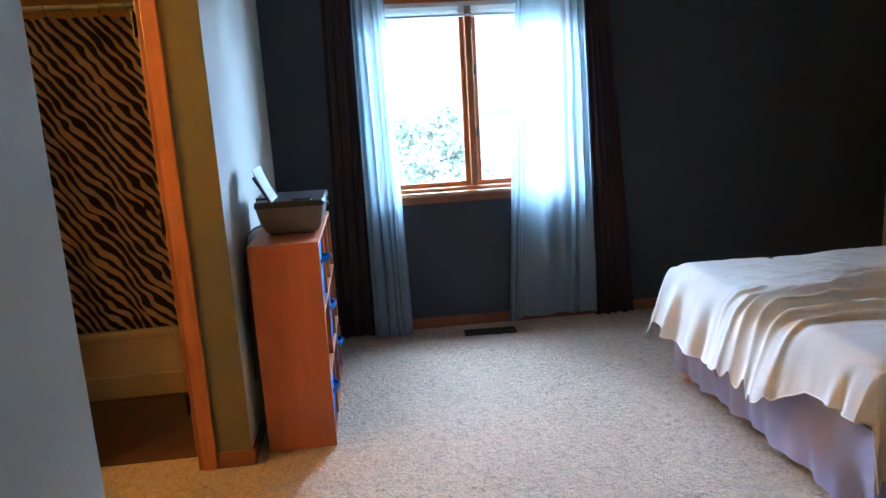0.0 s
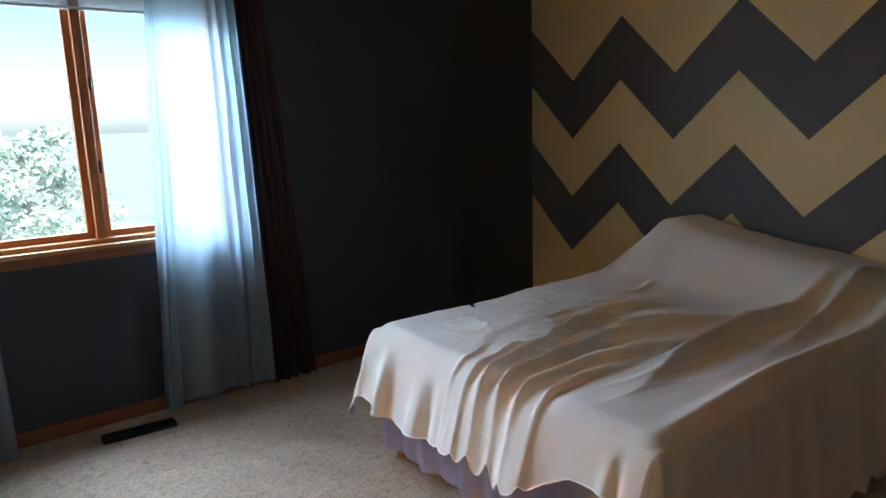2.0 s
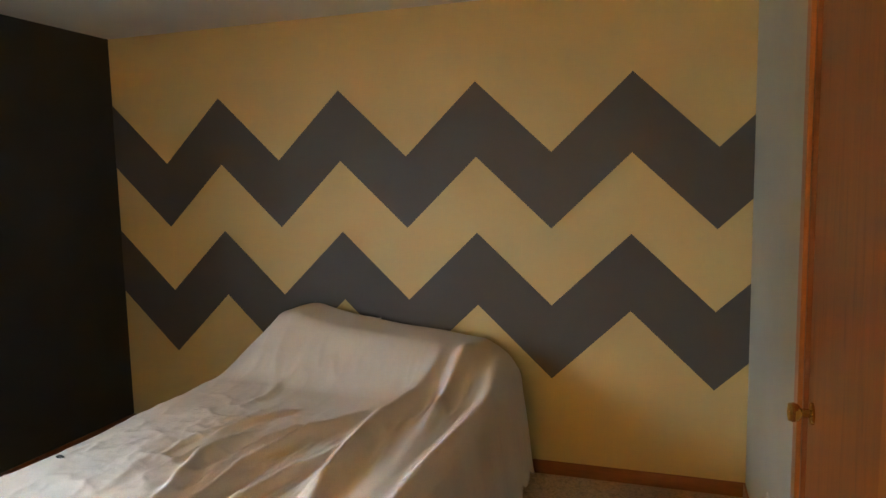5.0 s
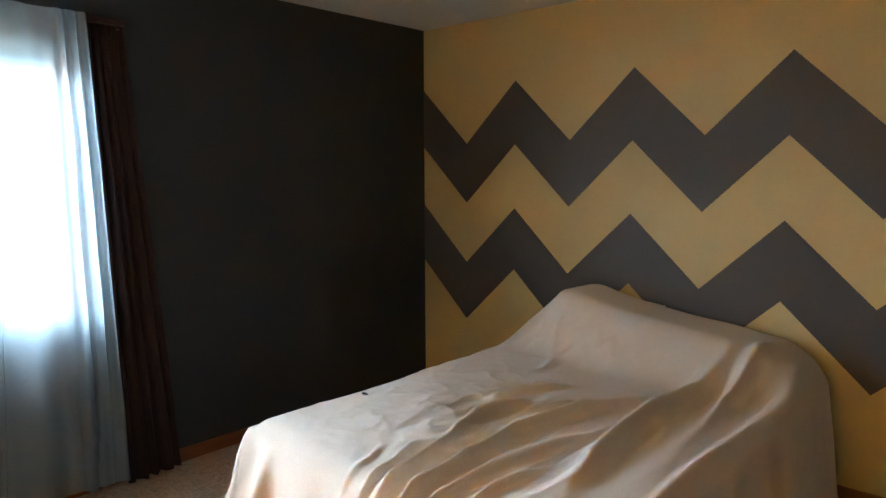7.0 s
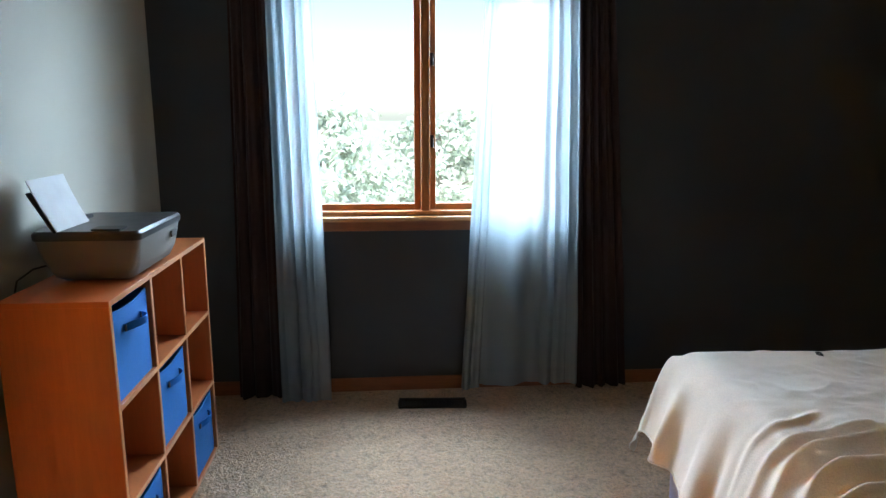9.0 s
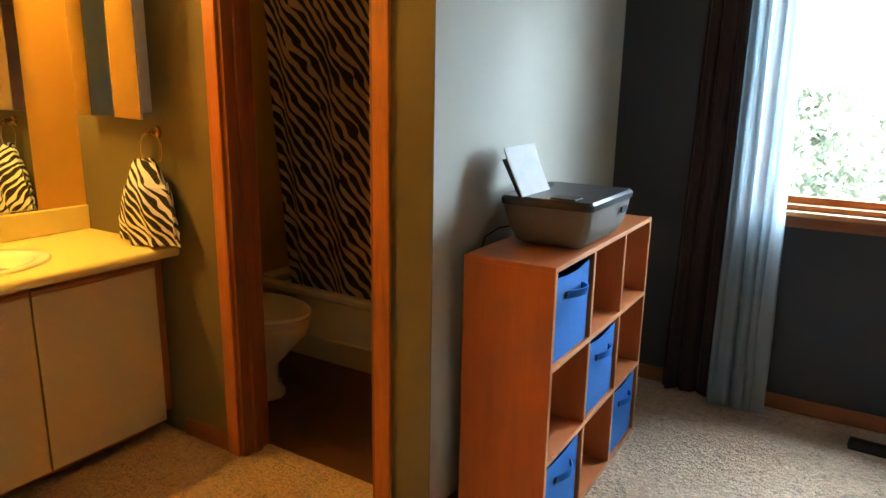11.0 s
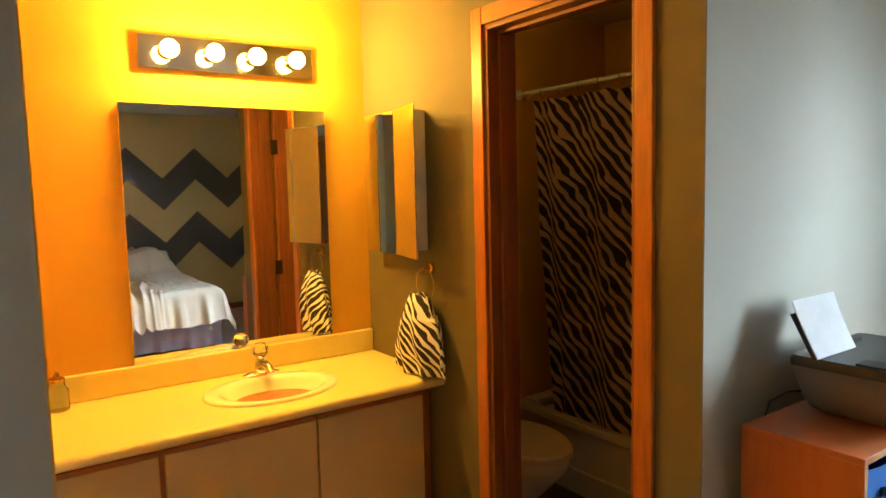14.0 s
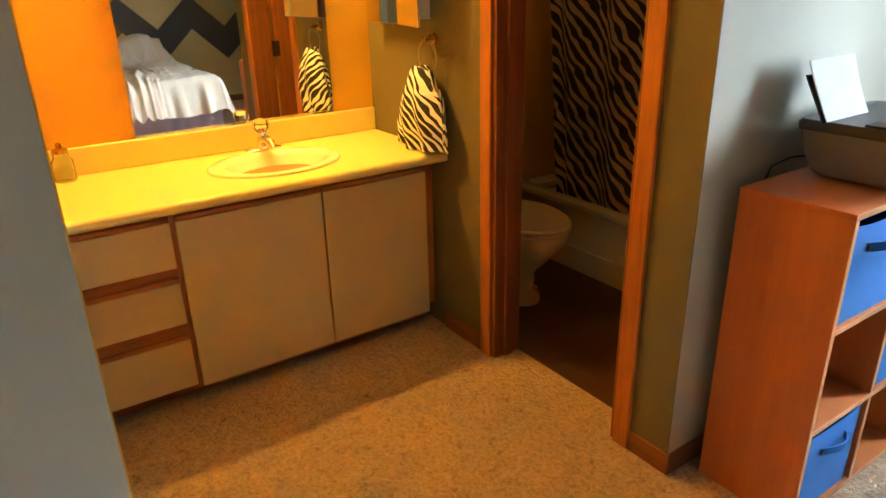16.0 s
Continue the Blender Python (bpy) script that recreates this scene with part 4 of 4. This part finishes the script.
for z, flip in ((0.038, 1), (0.0, -1)):
    inner = [bm.verts.new((cx + ra * math.cos(2 * math.pi * k / n), cy + rb * math.sin(2 * math.pi * k / n), z)) for k in range(n)]
    outer = []
    for k in range(n):
        a = 2 * math.pi * k / n
        c, s = math.cos(a), math.sin(a)
        t = min((x1 - cx) / c if c > 1e-6 else 9, (x0 - cx) / c if c < -1e-6 else 9, (y1 - cy) / s if s > 1e-6 else 9, (y0 - cy) / s if s < -1e-6 else 9)
        outer.append(bm.verts.new((cx + c * t, cy + s * t, z)))
    for k in range(n):
        bm.faces.new((inner[k], inner[(k + 1) % n], outer[(k + 1) % n], outer[k]))
    if flip == 1:
        corners = [bm.verts.new(c) for c in ((x1, y1, z), (x0, y1, z), (x0, y0, z), (x1, y0, z))]
        for k in range(n):
            a, b = outer[k], outer[(k + 1) % n]
            if abs(a.co.x - b.co.x) > 1e-5 and abs(a.co.y - b.co.y) > 1e-5:
                c = min(corners, key=lambda q: (q.co - a.co).length + (q.co - b.co).length)
                bm.faces.new((a, b, c))
bmesh.ops.remove_doubles(bm, verts=bm.verts, dist=1e-6)
part("top", bm, M_COUNTER, counter)
bm = tube(bmesh.new(), [(x1, y0, 0.019), (x1, y1, 0.019)], 0.019, 16)
part("front_edge", bm, M_COUNTER, counter, "rounded front edge", smooth=40)
part("backsplash", box(0.001, 0.021, 0.002, vl - 0.002, 0.0385, 0.140, 0.006, 3), M_COUNTER, counter)

basin = thing("sink_basin", (SINK[0], SINK[1], VH + 0.038), "oval almond porcelain drop-in sink", "sink")
bm = bmesh.new()
rings = []
for r, z in ((1.24, 0.0), (1.24, 0.006), (1.20, 0.012), (1.05, 0.013), (0.98, 0.010), (0.92, -0.004), (0.80, -0.035), (0.62, -0.066), (0.38, -0.082), (0.10, -0.088)):
    ring = [bm.verts.new((0.155 * r * math.cos(2 * math.pi * k / 56) + (0.01 if r < 1.1 else 0), 0.205 * (r if r > 1.1 else r * 0.97) * math.sin(2 * math.pi * k / 56), z)) for k in range(56)]
    rings.append(ring)
for a, b in zip(rings, rings[1:]):
    for k in range(56):
        bm.faces.new((a[k], a[(k + 1) % 56], b[(k + 1) % 56], b[k]))
part("bowl", bm, M_BASIN, basin, smooth=180)
part("drain", lathe(bmesh.new(), [(0.0, 0.0), (0.022, 0.0), (0.024, 0.003), (0.012, 0.005), (0.0, 0.004)], (0.01, 0, -0.089), 24), M_CHROME, basin, "chrome drain", smooth=40)

faucet = thing("faucet", (SINK[0] - 0.180, SINK[1] + 0.022, VH + 0.050), "chrome single-lever faucet with a clear acrylic knob", "faucet")
part("base_plate", lathe(bmesh.new(), [(0.0, 0), (0.026, 0), (0.026, 0.008), (0.018, 0.016), (0.0, 0.018)], (0, 0, 0), 28, 1.0, 3.0), M_CHROME, faucet, smooth=40)
bm = lathe(bmesh.new(), [(0.0, 0.0), (0.024, 0.0), (0.022, 0.03), (0.016, 0.055), (0.0, 0.058)], (0, 0, 0.012), 20)
tube(bm, [(0.0, 0, 0.035), (0.05, 0, 0.052), (0.095, 0, 0.045), (0.110, 0, 0.026)], [0.022, 0.019, 0.015, 0.013], 14)
part("spout", bm, M_CHROME, faucet, smooth=60)
part("acrylic_knob", lathe(bmesh.new(), [(0.0, 0.0), (0.018, 0.002), (0.031, 0.018), (0.033, 0.040), (0.022, 0.056), (0.0, 0.060)], (0, 0, 0.071), 10), M_ACRYL, faucet, "clear faceted knob")

for (jx, jy, r, h) in ((-1.665, -1.285, 0.036, 0.10), (-1.585, -1.375, 0.033, 0.09)):
    jar = thing("glass_jar", (jx, jy, VH + 0.0385), "small clear glass jar on the countertop", "jar", "jars on the vanity")
    bm = lathe(bmesh.new(), [(0.0, 0.0), (r * 0.9, 0.0), (r, 0.006), (r, h * 0.72), (r * 0.7, h * 0.86), (r * 0.7, h), (r * 0.62, h), (r * 0.62, h * 0.86), (r * 0.9, h * 0.7), (r * 0.9, 0.008), (0.0, 0.008)], (0, 0, 0), 28)
    part("glass", bm, M_ACRYL, jar, smooth=40)
    part("cap", lathe(bmesh.new(), [(0.0, 0), (r * 0.74, 0), (r * 0.74, 0.012), (r * 0.3, 0.02), (r * 0.25, 0.034), (0.0, 0.038)], (0, 0, h + 0.0005), 24), M_BRASS, jar, "brass-coloured cap", smooth=40)

mir = thing("wall_mirror", (MX, 0, 0), "frameless rectangular wall mirror above the vanity", "mirror")
mg = part("mirror_glass", box(-0.0025, 0.0025, -0.41, 0.41, -0.485, 0.485, 0.0015, 1), M_MIRROR, mir)
mg.location, mg.rotation_euler = (0.014, -0.613, 1.385), (0, radians(0.2), radians(0.1))
part("mirror_backing", box(0.001, 0.005, -1.018, -0.208, 0.905, 1.865), M_BLACK, mir)
part("edge_channel", box(0.001, 0.010, -1.023, -0.203, 0.888, 0.8995, 0.001), M_CHROME, mir)

bar = thing("vanity_light_bar", (MX, -0.600, BARZ), "chrome vanity light bar with four lit globe bulbs", "wall lamp")
part("back_plate", box(0.001, 0.028, -0.345, 0.345, -0.062, 0.062, 0.0015, 1), M_CHROME, bar, "mirror-polished chrome plate")
for i in range(4):
    y = -0.2475 + i * 0.165
    sock = part("socket", lathe(bmesh.new(), [(0.0, 0.028), (0.030, 0.028), (0.028, 0.034), (0.022, 0.038), (0.020, 0.060), (0.0, 0.060)], (0, y, 0.0), 20, axis="X"), M_CHROME, bar, smooth=40)
    prof = [(0.012, 0.058), (0.016, 0.066)] + [(0.034 * math.sin(radians(a)), 0.096 - 0.034 * math.cos(radians(a))) for a in range(35, 181, 12)]
    b = part("bulb", lathe(bmesh.new(), prof, (0, y, 0.0), 24, axis="X"), M_BULB, sock, "lit warm globe bulb", smooth=180)
    b.visible_shadow = False

MED_Z0, MED_Z1 = 1.262, 1.842
med = thing("medicine_cabinet", (-1.60, 0, 0), "surface-mounted medicine cabinet with two mirrored doors, one slightly ajar", "medicine cabinet")
part("cabinet_body", box(0.012, 0.362, -0.064, -0.001, MED_Z0 + 0.020, MED_Z1 - 0.006, 0.002), M_VINYL, med, "white metal box")
for x, w, turn, label in ((-0.006, 0.246, 0.0, "closed mirror door with a ground edge"), (0.243, 0.255, -14.5, "mirror door standing slightly ajar")):
    m = Matrix.Translation((x, -0.068, 0)) @ Matrix.Rotation(radians(turn), 4, "Z")
    bm = bmesh.new()
    join(bm, box(0, w, -0.006, 0.0, MED_Z0, MED_Z1, 0.0025, 2), 0, m)
    door = part("mirrored_door", bm, M_MIRROR, med, label)
    bm = bmesh.new()
    join(bm, box(0.002, w - 0.002, 0.0005, 0.0025, MED_Z0 + 0.002, MED_Z1 - 0.002), 0, m)
    part("door_backing", bm, M_VINYL, door, "white door backing")

ring = thing("towel_ring", (-1.215, -0.001, 1.212), "clear plastic towel ring on a brass mount", "towel ring")
part("mount", lathe(bmesh.new(), [(0.0, 0.0), (0.022, 0.0), (0.020, -0.010), (0.010, -0.016), (0.010, -0.045), (0.0, -0.048)], (0, 0, 0), 20, axis="Y"), M_BRASS, ring, smooth=40)
pts = [(0.062 * math.sin(2 * math.pi * k / 32), -0.040, -0.062 + 0.062 * math.cos(2 * math.pi * k / 32)) for k in range(33)]
part("ring", tube(bmesh.new(), pts, 0.0055, 10, False), M_ACRYL, ring, smooth=180)

towel = thing("hand_towel", (-1.228, -0.060, 1.098), "zebra-print hand towel hanging from a wall ring", "towel")
for side in (-1, 1):
    def tw(u, v):
        w = 0.060 + 0.115 * min(1, v * 1.35) ** 0.8
        x = (u - 0.5) * 2 * w * (1 if side < 0 else 0.94)
        th = 0.022 + 0.030 * math.sin(math.pi * min(1, v * 1.1)) + 0.010 * v
        y = side * th * (1 - abs(2 * u - 1) ** 3) + 0.009 * math.sin(u * 17 + side) * (0.3 + v) + 0.006 * fbm(u * 3, v * 3, side)
        z = 0.020 - v * (0.320 + 0.008 * math.sin(u * 5) + (0.0 if side < 0 else -0.03)) - (0.02 * abs(2 * u - 1) ** 2 if v < 0.3 else 0)
        return (x, min(y, 0.055), max(z, -0.309))
    part("towel_fold", sheet(bmesh.new(), 40, 50, tw, 0.004), M_ZT, towel, smooth=180)

# ---------------------------------------------------------------- bathroom
TY, TZ = 0.87, 0.375
tub = thing("bathtub", (MX, TY, 0), "white enamel bathtub with a stepped apron", "bathtub")
tl = -T - MX
bm = bmesh.new()
add_box(bm, 0.002, tl - 0.002, 0.0, 0.022, 0.085, TZ - 0.04, 0.006, 2)
add_box(bm, 0.002, tl - 0.002, -0.012, 0.010, 0.0065, 0.135, 0.008, 3)
part("apron", bm, M_TUB, tub)
part("rim", box(0.002, tl - 0.002, -0.018, 0.045, TZ - 0.042, TZ, 0.012, 4), M_TUB, tub, smooth=50)
bm = bmesh.new()
add_box(bm, 0.002, 0.10, 0.076, N - TY - 0.002, TZ - 0.04, TZ, 0.01)
add_box(bm, tl - 0.10, tl - 0.002, 0.076, N - TY - 0.002, TZ - 0.04, TZ, 0.01)
add_box(bm, 0.1005, tl - 0.1005, N - TY - 0.06, N - TY - 0.002, TZ - 0.04, TZ, 0.01)
part("back_rim", bm, M_TUB, tub)
part("basin_floor", loft(bmesh.new(), [(0.16, tl - 0.16, 0.12, N - TY - 0.10, 0.05), (0.10, tl - 0.10, 0.08, N - TY - 0.065, TZ - 0.045)], 0.06), M_TUB, tub)

sr = thing("shower_rod", (MX, TY + 0.06, 2.005), "white shower curtain rod across the tub", "shower rod")
part("rod", tube(bmesh.new(), [(0.002, 0, 0), (tl - 0.002, 0, 0)], 0.0125, 16), M_VINYL, sr, smooth=60)
for x in (0.006, tl - 0.006):
    part("flange", lathe(bmesh.new(), [(0.0, -0.004), (0.028, -0.004), (0.026, 0.004), (0.0, 0.006)], (x, 0, 0), 20, axis="X"), M_VINYL, sr, smooth=40)
sc = thing("shower_curtain", (MX, TY + 0.090, 2.005), "zebra-print fabric shower curtain drawn across the tub", "shower curtain")


def sc_fn(u, v):
    x = 0.08 + 0.13 * v * (1 - u) + u * (tl - 0.11) - 0.015 * math.sin(7 * u) * v
    y = 0.030 * math.sin(u * 37 + 1.5 * fbm(u * 3, v * 0.6)) * (0.6 + 0.4 * v) + 0.02 * fbm(u * 5, v * 1.4, 2)
    dip = 0.012 * abs(math.sin(math.pi * u * 12))
    return (x, y, -0.035 - dip * (1 - v) - v * 1.67)


part("curtain_cloth", sheet(bmesh.new(), 220, 40, sc_fn), M_ZC, sc, smooth=180)
for i in range(13):
    u = i / 12
    x = 0.08 + u * (tl - 0.11)
    pts = [(x, -0.018 + 0.020 * math.cos(2 * math.pi * k / 14), -0.012 + 0.027 * math.sin(2 * math.pi * k / 14)) for k in range(15)]
    part("curtain_ring", tube(bmesh.new(), pts, 0.002, 6, False), M_CHROME, sr)

TYC = 0.43
wc = thing("toilet", (MX + 0.09, TYC, 0.0065), "white two-piece toilet with its lid closed, beside the tub", "toilet")


def egg(bm, rows, n=36, cap=True):
    rings = []
    for cx, ax, bx, ay, z in rows:
        ring = []
        for k in range(n):
            a = 2 * math.pi * k / n
            c, s = math.cos(a), math.sin(a)
            ring.append(bm.verts.new((cx + (ax if c > 0 else bx) * c, ay * s, z)))
        rings.append(ring)
    for a, b in zip(rings, rings[1:]):
        for k in range(n):
            bm.faces.new((a[k], a[(k + 1) % n], b[(k + 1) % n], b[k]))
    if cap:
        bm.faces.new(rings[0])
        bm.faces.new(rings[-1])
    return bm


part("bowl", egg(bmesh.new(), [(0.40, 0.16, 0.20, 0.105, 0.0), (0.40, 0.16, 0.20, 0.105, 0.02), (0.39, 0.13, 0.18, 0.085, 0.06), (0.40, 0.13, 0.18, 0.085, 0.15), (0.42, 0.20, 0.20, 0.13, 0.24), (0.43, 0.265, 0.23, 0.175, 0.32), (0.43, 0.28, 0.24, 0.185, 0.365), (0.43, 0.275, 0.24, 0.18, 0.380)]), M_PORC, wc, smooth=50)
part("seat", egg(bmesh.new(), [(0.43, 0.285, 0.22, 0.185, 0.381), (0.43, 0.290, 0.22, 0.190, 0.390), (0.43, 0.285, 0.22, 0.186, 0.398)]), M_PORC, wc, smooth=40)
part("lid", egg(bmesh.new(), [(0.43, 0.285, 0.22, 0.186, 0.400), (0.43, 0.290, 0.22, 0.190, 0.408), (0.43, 0.280, 0.21, 0.182, 0.418), (0.43, 0.2, 0.15, 0.12, 0.424)]), M_PORC, wc, smooth=40)
part("tank", loft(bmesh.new(), [(-0.09, 0.185, -0.215, 0.215, 0.39), (-0.095, 0.195, -0.23, 0.23, 0.73)], 0.03), M_PORC, wc, smooth=40)
part("tank_lid", loft(bmesh.new(), [(-0.10, 0.205, -0.24, 0.24, 0.7305), (-0.10, 0.207, -0.242, 0.242, 0.755), (0.010, 0.198, -0.235, 0.235, 0.765)], 0.03), M_PORC, wc, smooth=40)
part("flush_lever", tube(bmesh.new(), [(0.195, -0.17, 0.66), (0.215, -0.17, 0.66), (0.220, -0.10, 0.655)], 0.006, 8), M_CHROME, wc, smooth=60)
for s in (-1, 1):
    part("bolt_cap", lathe(bmesh.new(), [(0.0, 0.0), (0.014, 0.0), (0.012, 0.012), (0.0, 0.018)], (0.42, s * 0.125, 0.0), 14), M_PORC, wc, smooth=60)

plate = thing("outlet_plate", (3.42, S, 0.30), "white duplex outlet plate low on the pale wall", "outlet")
part("cover_plate", box(-0.035, 0.035, 0.0005, 0.006, -0.057, 0.057, 0.002), M_WHITEP, plate)
for s in (-1, 1):
    part("receptacle", box(-0.016, 0.016, 0.006, 0.008, s * 0.026 - 0.014, s * 0.026 + 0.014, 0.002), M_WHITEP, plate)

# ---------------------------------------------------------------- outdoors
GZ = -2.9
ground = structure("ground", box(-400, 400, N + 0.4, 700, GZ - 0.2, GZ), M_GRASS, "grass beyond the window, paled to look sunlit and overexposed")


def tree(at, h, seed, crown, n=1200):
    rnd = random.Random(seed)
    t = thing("tree", (at[0], at[1], GZ), "leafy deciduous tree in bright daylight outside the window", "tree", "trees outside the window")
    bm = tube(bmesh.new(), [(0, 0, 0), (0.05, 0.03, h * 0.3), (-0.06, 0.0, h * 0.6), (0.0, 0.05, h * 0.92)], [0.17, 0.13, 0.08, 0.02], 10)
    limbs = []
    for i in range(14):
        z = h * (0.28 + 0.6 * i / 14)
        a = i * 2.4 + rnd.random()
        ln = crown * (1.0 - 0.55 * i / 14) * (0.7 + 0.4 * rnd.random())
        tip = Vector((ln * math.cos(a), ln * math.sin(a), z + ln * 0.45))
        tube(bm, [(0, 0, z), tuple(Vector((0, 0, z)).lerp(tip, 0.5) + Vector((0, 0, -0.1))), tuple(tip)], [0.045, 0.03, 0.01], 6)
        limbs.append(tip)
        limbs.append(Vector((0, 0, z)).lerp(tip, 0.6))
    part("trunk", bm, M_BARK, t)
    verts, faces = [], []
    for i in range(n * 3):
        c = rnd.choice(limbs) + Vector((rnd.gauss(0, 0.22), rnd.gauss(0, 0.22), rnd.gauss(0, 0.15)))
        r = rnd.uniform(0.06, 0.15)
        e = Euler((rnd.uniform(-1.2, 1.2), rnd.uniform(-1.2, 1.2), rnd.uniform(0, 6.3))).to_matrix()
        k = len(verts)
        for p in ((-r, 0, 0), (0, -0.5 * r, 0.15 * r), (r, 0, 0), (0, 0.5 * r, 0.15 * r)):
            verts.append(tuple(c + e @ Vector(p)))
        faces.append((k, k + 1, k + 2, k + 3))
    me = bpy.data.meshes.new("crown")
    me.from_pydata(verts, [], faces)
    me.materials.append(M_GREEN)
    ob = new("crown", me)
    ob.parent = t
    tagged(ob, kind="stuff")


tree((-0.35, 11.5), 4.7, 3, 1.9)
tree((2.6, 17.0), 4.6, 8, 1.8)
